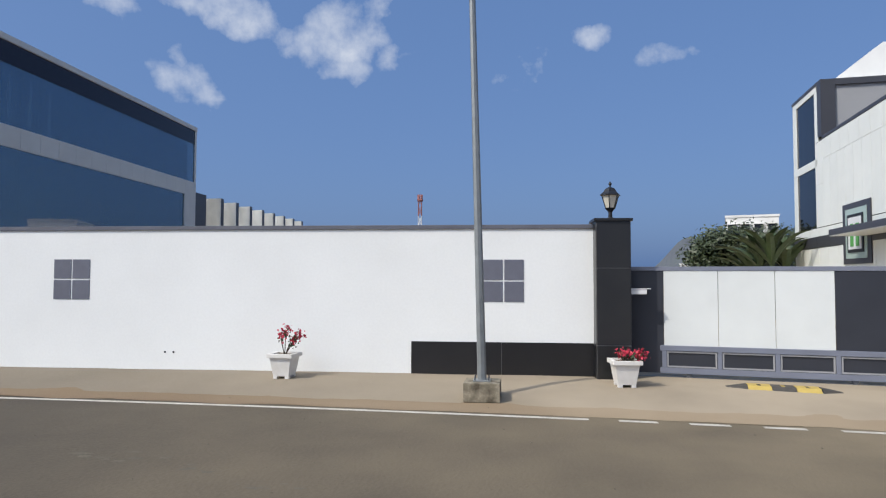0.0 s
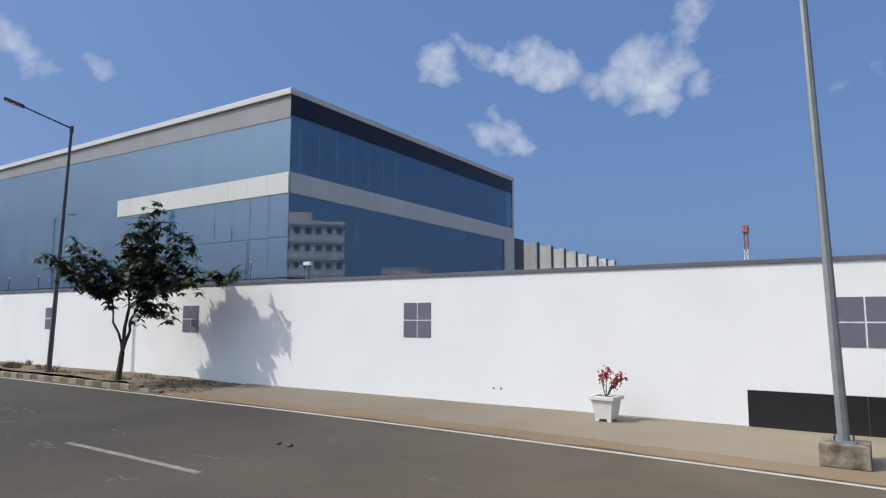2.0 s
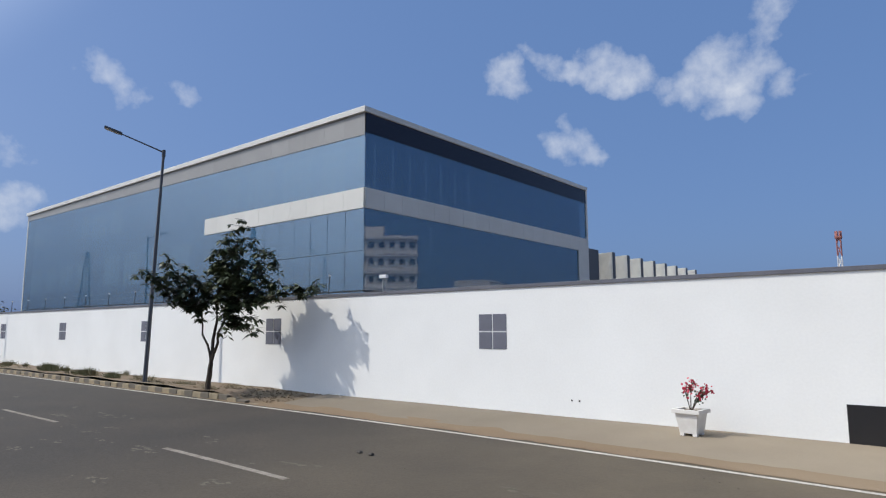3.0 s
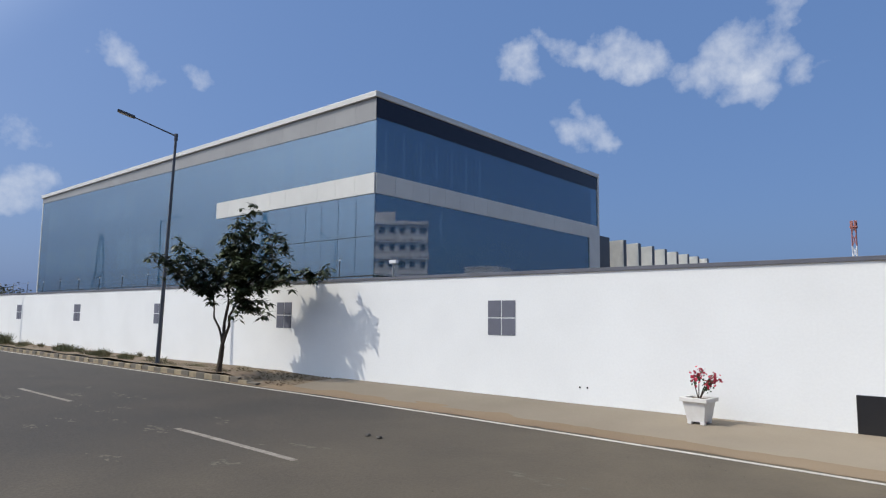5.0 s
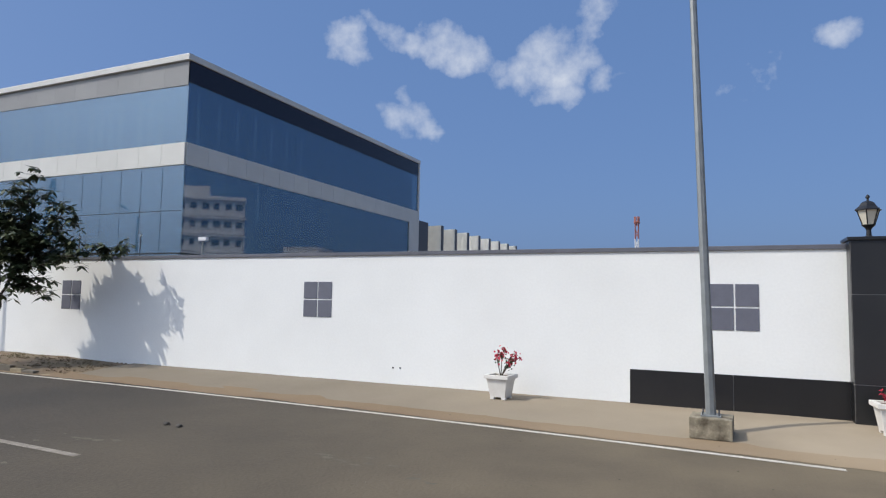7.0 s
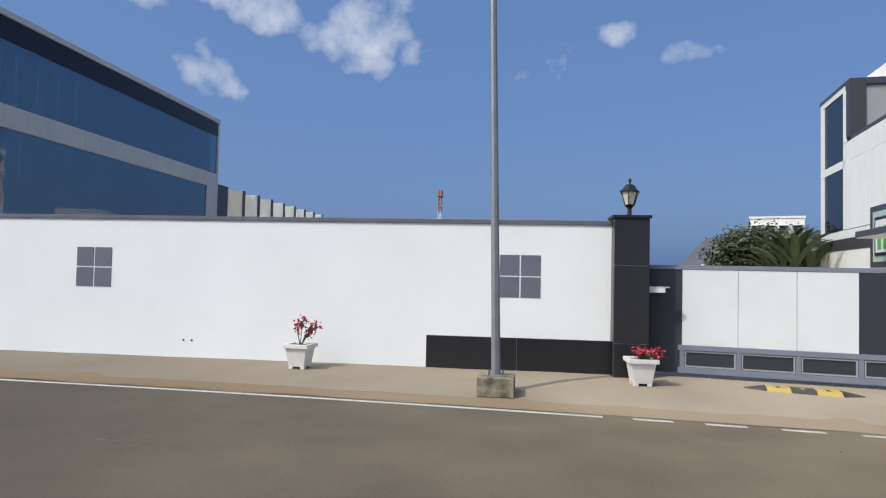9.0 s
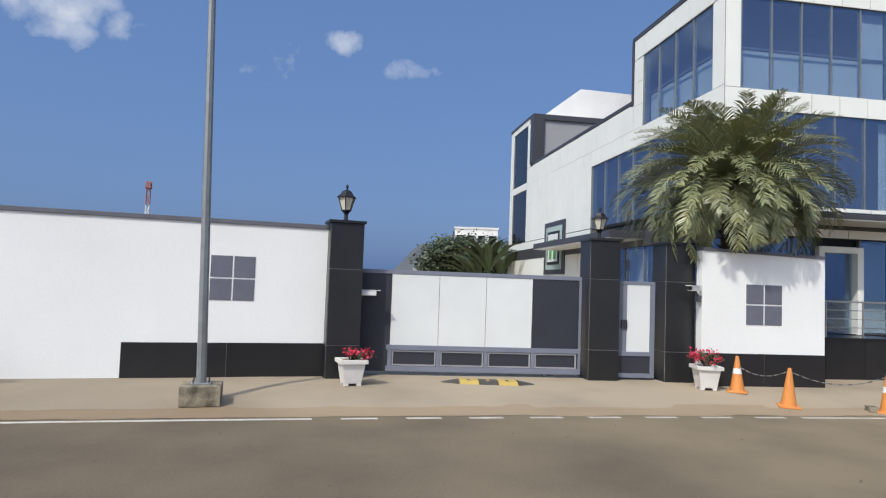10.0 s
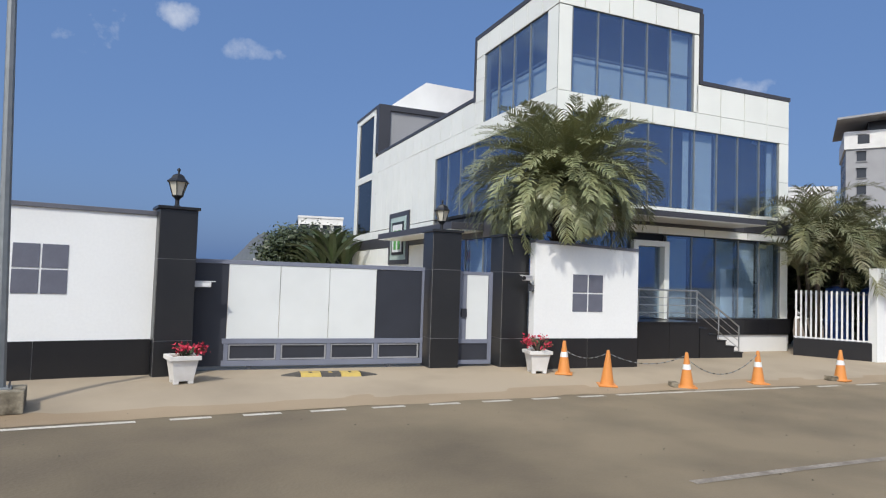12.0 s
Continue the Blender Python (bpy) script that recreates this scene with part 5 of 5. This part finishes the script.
# worn patches of pale aggregate on the carriageway
rnd = random.Random(17)
bm = bmesh.new()
for k in range(38):
    x, y = rnd.uniform(-26, 0.5), rnd.uniform(4.3, 8.0)
    if y > edge_line(x) - 0.8:
        continue
    for c in range(rnd.randint(2, 9)):
        r = rnd.uniform(0.02, 0.09)
        cx, cy = x + rnd.gauss(0, 0.22), y + rnd.gauss(0, 0.10)
        ring = []
        for i in range(14):
            t = 6.2832 * i / 14
            q = r * (0.35 + 1.5 * abs(noise.noise(Vector((math.cos(t) * 1.9 + k * 7.1 + c, math.sin(t) * 1.9, 0.3)))))
            ring.append(bm.verts.new((cx + 1.6 * q * math.cos(t), cy + 0.8 * q * math.sin(t), lay(cx, cy) + 0.004 + 0.0002 * (c % 5))))
        bm.faces.new(ring)
tagged(finish("worn_patches", bm, M_PATCH), "pale worn patches in the asphalt", "patches", "", "structure")
rnd = random.Random(55)
bm = bmesh.new()
for k in range(200):
    x = rnd.uniform(-24, 13)
    y = rnd.uniform(3.6, edge_line(x) + 0.6)
    q = rnd.uniform(0.006, 0.02)
    v = [bm.verts.new((x + q * rnd.uniform(0.7, 1.5) * math.cos(t), y + q * rnd.uniform(0.6, 1.2) * math.sin(t), lay(x, y) + 0.003)) for t in (0, 1.3, 2.5, 3.8, 5.1)]
    top = bm.verts.new((x, y, lay(x, y) + q * 0.8 + 0.004))
    for i in range(5):
        bm.faces.new((v[i], v[(i + 1) % 5], top))
tagged(finish("road_grit", bm, M_PATCH), "small pale stones and grit on the road", "grit", "", "stuff")
# damp-looking tar seam across the near lane
bm = bmesh.new()
prev = None
for i in range(26):
    x = -4 + 0.3 * i
    y = 5.55 - 0.06 * i * 0.5 + 0.16 * noise.noise(Vector((x * 0.5, 3.1, 0)))
    w = 0.008 + 0.02 * abs(noise.noise(Vector((x * 1.3, 8, 0))))
    a, b = bm.verts.new((x, y - w, lay(x, y) + 0.004)), bm.verts.new((x, y + w, lay(x, y) + 0.004))
    if prev:
        bm.faces.new((prev[0], a, b, prev[1]))
    prev = (a, b)
tagged(finish("tar_seam", bm, M_BLACKRUBBER), "dark uneven tar seam in the asphalt", "seam", "", "structure")

# ---- things far behind ----


def at_bearing(deg, dist):
    a = radians(deg)
    return -math.sin(a) * dist, math.cos(a) * dist


def leafy_tree(x, y, z, height, radius, seed, label, clumps=85, per=110, leaf=0.36, mat=M_LEAFDARK):
    rnd = random.Random(seed)
    e = empty("tree", pose(x, y, z), label, "tree", "trees beyond the walls")
    wood, leaves = bmesh.new(), bmesh.new()
    limb(wood, (0, 0, -0.3), (0, 0, height * 0.5), radius * 0.10, radius * 0.06, rnd, 0.05)
    for k in range(clumps):
        v = Vector((rnd.gauss(0, 1), rnd.gauss(0, 1), rnd.gauss(0, 1))).normalized() * rnd.uniform(0.45, 1.0)
        c = Vector((v.x * radius, v.y * radius, height * 0.64 + v.z * height * 0.36))
        if k < 12:
            limb(wood, (0, 0, height * 0.42), c * 0.9, radius * 0.035, 0.02, rnd, 0.15)
        s = radius * rnd.uniform(0.18, 0.34)
        for i in range(per):
            p = c + Vector((rnd.gauss(0, s), rnd.gauss(0, s), rnd.gauss(0, s * 0.6)))
            d = Vector((rnd.gauss(0, 1), rnd.gauss(0, 1), rnd.gauss(-0.2, 0.7))).normalized()
            leaf_quad(leaves, p, d, d.orthogonal().normalized(), leaf * rnd.uniform(0.6, 1.2), leaf * rnd.uniform(0.15, 0.28))
    part("trunk", wood, M_BARK, e)
    part("crown", leaves, mat, e)


for bearing, dist, h, r, s in ((-17.8, 50, 5.0, 1.6, 1), (-19.0, 47, 5.5, 2.0, 2), (-20.6, 52, 5.9, 2.4, 3), (-23.0, 62, 6.2, 2.6, 4)):
    x, y = at_bearing(bearing, dist)
    leafy_tree(x, y, 0, h, r, s, "dark green leafy tree beyond the gate")
for bearing, dist, h, r, s in ((75.0, 120, 5.5, 4.0, 11), (73.2, 130, 5.0, 3.0, 12), (77.5, 110, 5.2, 4.0, 13), (80, 120, 6, 4, 14)):
    x, y = at_bearing(bearing, dist)
    leafy_tree(x, y, 0, h, r, s, "small far tree beyond the end of the wall", 40, 40, 0.5)


def banana_plant(x, y, z, height, seed):
    rnd = random.Random(seed)
    e = empty("banana_plant", pose(x, y, z), "banana plant with broad ragged upright leaves beyond the gate", "plant", "banana plants")
    bm = bmesh.new()
    tube(bm, [(0, 0, -0.2), (0, 0, height * 0.55)], [0.16, 0.10], 9)
    part("stem", bm, M_LEAF, e)
    for k in range(15):
        a = k * 2.4 + rnd.uniform(-0.2, 0.2)
        lift, ln = radians(rnd.uniform(48, 84)), height * rnd.uniform(0.42, 0.58)
        bm = bmesh.new()
        p, prev = Vector((0, 0, 0)), None
        n = 16
        for i in range(n + 1):
            t = i / n
            w = 0.27 * math.sin(math.pi * min(1, t * 0.95 + 0.04)) ** 0.6
            d = Vector((math.cos(lift), 0, math.sin(lift)))
            up = Vector((-d.z, 0, d.x))
            rag = rnd.uniform(0.7, 1.0)
            row = (bm.verts.new(p + Vector((0, -w * rag, 0)) + up * w * 0.35), bm.verts.new(p), bm.verts.new(p + Vector((0, w * rag, 0)) + up * w * 0.35))
            if prev:
                bm.faces.new((prev[0], row[0], row[1], prev[1]))
                bm.faces.new((prev[1], row[1], row[2], prev[2]))
            prev = row
            p = p + d * ln / n
            lift -= 1.1 / n * (0.3 + 1.4 * t)
        ob = part("leaf", bm, M_LEAF, e)
        ob.matrix_basis = Matrix.Translation((0, 0, height * 0.5)) @ Matrix.Rotation(a, 4, "Z")


for bearing, dist, h, s in ((-21.4, 38, 5.0, 1), (-22.2, 37, 5.3, 2), (-23.2, 39, 4.9, 3), (-20.6, 40, 4.2, 4)):
    x, y = at_bearing(bearing, dist)
    banana_plant(x, y, 0, h, s)

leafy_tree(25.0, 14.2, 0, 4.6, 2.0, 77, "dense dark shrub behind the slatted fence")
leafy_tree(27.4, 13.2, 0, 5.0, 2.2, 78, "dense dark shrub behind the slatted fence")
leafy_tree(24.0, 11.0, 0, 2.6, 1.0, 79, "low dark shrub behind the slatted fence")
# red and white telecom mast
mx, my = at_bearing(7.2, 120)
mast = empty("telecom_mast", pose(mx, my, 0), "slim red and white lattice telecom mast far off", "mast")
for k in range(9):
    z0, z1 = k * 1.95, (k + 1) * 1.95
    mat = M_RED if k % 2 or k > 6 else M_WHITEPLASTIC
    bm = bmesh.new()
    for i in (-1, 1):
        for j in (-1, 1):
            rod(bm, (i * 0.30, j * 0.30, z0), (i * 0.30, j * 0.30, z1), 0.06, seg=5)
        rod(bm, (i * 0.30, -0.30, z0), (i * 0.30, 0.30, z1), 0.035, seg=4)
        rod(bm, (-0.30, i * 0.30, z0), (0.30, i * 0.30, z1), 0.035, seg=4)
        rod(bm, (0.30, i * 0.30, z0), (-0.30, i * 0.30, z1), 0.035, seg=4)
    part("mast_section", bm, mat, mast)
part("platform", boxed(-0.5, 0.5, -0.5, 0.5, 16.6, 16.8), M_RED, mast)
for k in range(6):
    a = k * 1.047
    part("antenna", boxed(0.40 * math.cos(a) - 0.10, 0.40 * math.cos(a) + 0.10, 0.40 * math.sin(a) - 0.08, 0.40 * math.sin(a) + 0.08, 16.4, 17.7), M_RED, mast)


def block_house(name, o, deg, w, d, h, floors, cols, label, wall=M_FARWHITE, sill=True, roof=0.0, win=(1.2, 1.3)):
    """A flat-roofed building with real window recesses on its front and left sides."""
    e = empty(name, pose(o[0], o[1], 0, 0, 0, deg), label, "building")
    part("wall", boxed(0, w, 0, d, -0.3, h), wall, e)
    part("parapet", boxed(-0.12, w + 0.12, -0.12, d + 0.12, h, h + 0.35 + roof), wall, e)
    f = h / floors
    for i in range(floors):
        if sill:
            part("floor_band", boxed(-0.08, w + 0.08, -0.08, d + 0.08, i * f - 0.1, i * f + 0.1), M_FARGREY, e)
        for j in range(cols):
            x = (j + 0.5) * w / cols
            z = i * f + f * 0.38
            v = part("window", boxed(x - win[0] / 2, x + win[0] / 2, -0.05, 0.05, z, z + win[1]), M_BROWNDOOR, e)
            part("sill", boxed(x - win[0] / 2 - 0.1, x + win[0] / 2 + 0.1, -0.25, 0.0, z - 0.12, z), wall, v)
            part("sunshade", boxed(x - win[0] / 2 - 0.15, x + win[0] / 2 + 0.15, -0.5, 0.0, z + win[1], z + win[1] + 0.1), wall, v)
        n = max(1, round(d / 4))
        for j in range(n):
            y = (j + 0.5) * d / n
            z = i * f + f * 0.38
            part("window", boxed(-0.05, 0.05, y - 0.6, y + 0.6, z, z + win[1]), M_BROWNDOOR, e)
    return e


# white building beyond the gate, under construction at one end
x, y = at_bearing(-18.9, 112)
block_house("apartment_block", (x, y), -19, 7.6, 10, 11.8, 3, 4, "unfinished white apartment block beyond the trees")
x, y = at_bearing(-17.6, 118)
block_house("apartment_block", (x, y), -19, 4.0, 8, 9.0, 3, 2, "grey unfinished apartment block beyond the trees", M_FARGREY)
x, y = at_bearing(-15.3, 140)
block_house("apartment_block", (x, y), -15, 2.2, 4, 4.7, 1, 1, "small white house at the foot of the hill")
# white block mirrored in the long glass building, standing behind the office
mirrored = block_house("apartment_block", (41.6, 89.7), -44, 25, 12, 19.4, 6, 13, "white apartment block with dark windows, seen mirrored in glass", win=(1.05, 1.15))
part("stair_tower", boxed(6.3, 25, 0.6, 11, 19.6, 21.6), M_FARWHITE, mirrored)
for k in range(1, 7):
    part("ledge", boxed(-0.3, 25.3, -0.75, 0.0, 19.4 * k / 6 - 0.42, 19.4 * k / 6 - 0.22), M_FARWHITE, mirrored)
# high-rise and white house past the fence
x, y = at_bearing(-64.1, 152)
tall = block_house("high_rise", (x, y), -61, 16, 18, 34.0, 10, 3, "grey and white high-rise with a projecting roof", M_FARGREY, False, 0.0, (1.6, 2.0))
part("top_storey", boxed(-0.3, 16.3, -0.3, 18.3, 31.0, 34.6), M_FARWHITE, tall)
for k in range(3):
    part("window", boxed(2.0 + k * 5, 4.0 + k * 5, -0.36, -0.28, 32.0, 33.8), M_BROWNDOOR, tall)
bm = boxed(-1.6, 17, -3, 19, 36.6, 37.0)
for v in bm.verts:
    if v.co.x > 5:
        v.co.z += 1.4
part("roof", bm, M_FARGREY, tall, "tilted projecting roof slab")
part("roof_storey", boxed(4, 15, 3, 15, 34.6, 37.2), M_BROWNDOOR, tall)
x, y = at_bearing(-60.2, 62)
block_house("white_house", (x, y), -50, 3.6, 6, 10.6, 3, 1, "plain white house behind the palms", M_FARWHITE, False)
x, y = at_bearing(-64.5, 45)
block_house("white_house", (x, y), -50, 8, 6, 6.2, 2, 2, "pale house among palms", M_FARWHITE, False)

# hill on the skyline
bm = bmesh.new()
prev = None
for i in range(61):
    b = -9.5 - 24 * i / 60
    x, y = at_bearing(b, 1500)
    t = (i / 60)
    h = 86 * math.exp(-((t - 0.27) / 0.10) ** 2) + 50 * math.exp(-((t - 0.55) / 0.25) ** 2) + 3 * noise.noise(Vector((t * 14, 0, 0)))
    d = Vector((x, y, 0)).normalized()
    row = (bm.verts.new((x, y, -4)), bm.verts.new((x + d.x * 160, y + d.y * 160, max(h, -3))), bm.verts.new((x + d.x * 420, y + d.y * 420, -4)))
    if prev:
        bm.faces.new((prev[0], row[0], row[1], prev[1]))
        bm.faces.new((prev[1], row[1], row[2], prev[2]))
    prev = row
tagged(finish("hill", bm, M_HILL, smooth=True), "hazy grey-green hill on the skyline", "hill", "", "structure")

# pylons across the road, mirrored in the glass building


def pylon(x, y, h, w):
    e = empty("pylon", pose(x, y, -0.2, 0, 0, 25), "steel lattice power pylon across the road", "pylon", "pylons")
    bm = bmesh.new()
    n = 9
    for k in range(n):
        a, b = w * (1 - 0.85 * k / n), w * (1 - 0.85 * (k + 1) / n)
        z0, z1 = h * k / n, h * (k + 1) / n
        for i in (-1, 1):
            for j in (-1, 1):
                rod(bm, (i * a, j * a, z0), (i * b, j * b, z1), 0.14, seg=4)
            rod(bm, (i * a, -a, z0), (i * b, b, z1), 0.09, seg=4)
            rod(bm, (i * a, a, z0), (i * b, -b, z1), 0.09, seg=4)
            rod(bm, (-a, i * a, z0), (b, i * b, z1), 0.09, seg=4)
            rod(bm, (a, i * a, z0), (-b, i * b, z1), 0.09, seg=4)
    part("lattice", bm, M_DARKSTEEL, e)
    for z, r in ((0.72, 4.2), (0.84, 3.4), (0.96, 2.6)):
        bm = bmesh.new()
        rod(bm, (-r, 0, h * z), (r, 0, h * z), 0.14, seg=4)
        rod(bm, (-r, 0, h * z), (0, 0, h * z + 1.3), 0.09, seg=4)
        rod(bm, (r, 0, h * z), (0, 0, h * z + 1.3), 0.09, seg=4)
        part("cross_arm", bm, M_DARKSTEEL, e)


pylon(-150, -65, 30, 2.4)
pylon(-215, -48, 27, 2.4)
# trees across the road close the place behind the camera
for k, (x, y, h, r) in enumerate(((-70, -42, 5, 3.5), (-45, -48, 6, 4), (-18, -46, 5.5, 4), (12, -44, 6, 4), (40, -48, 6, 4), (66, -40, 6, 4))):
    leafy_tree(x, y, -0.15, h, r, 40 + k, "leafy tree on the far side of the road", 34, 40, 0.5)
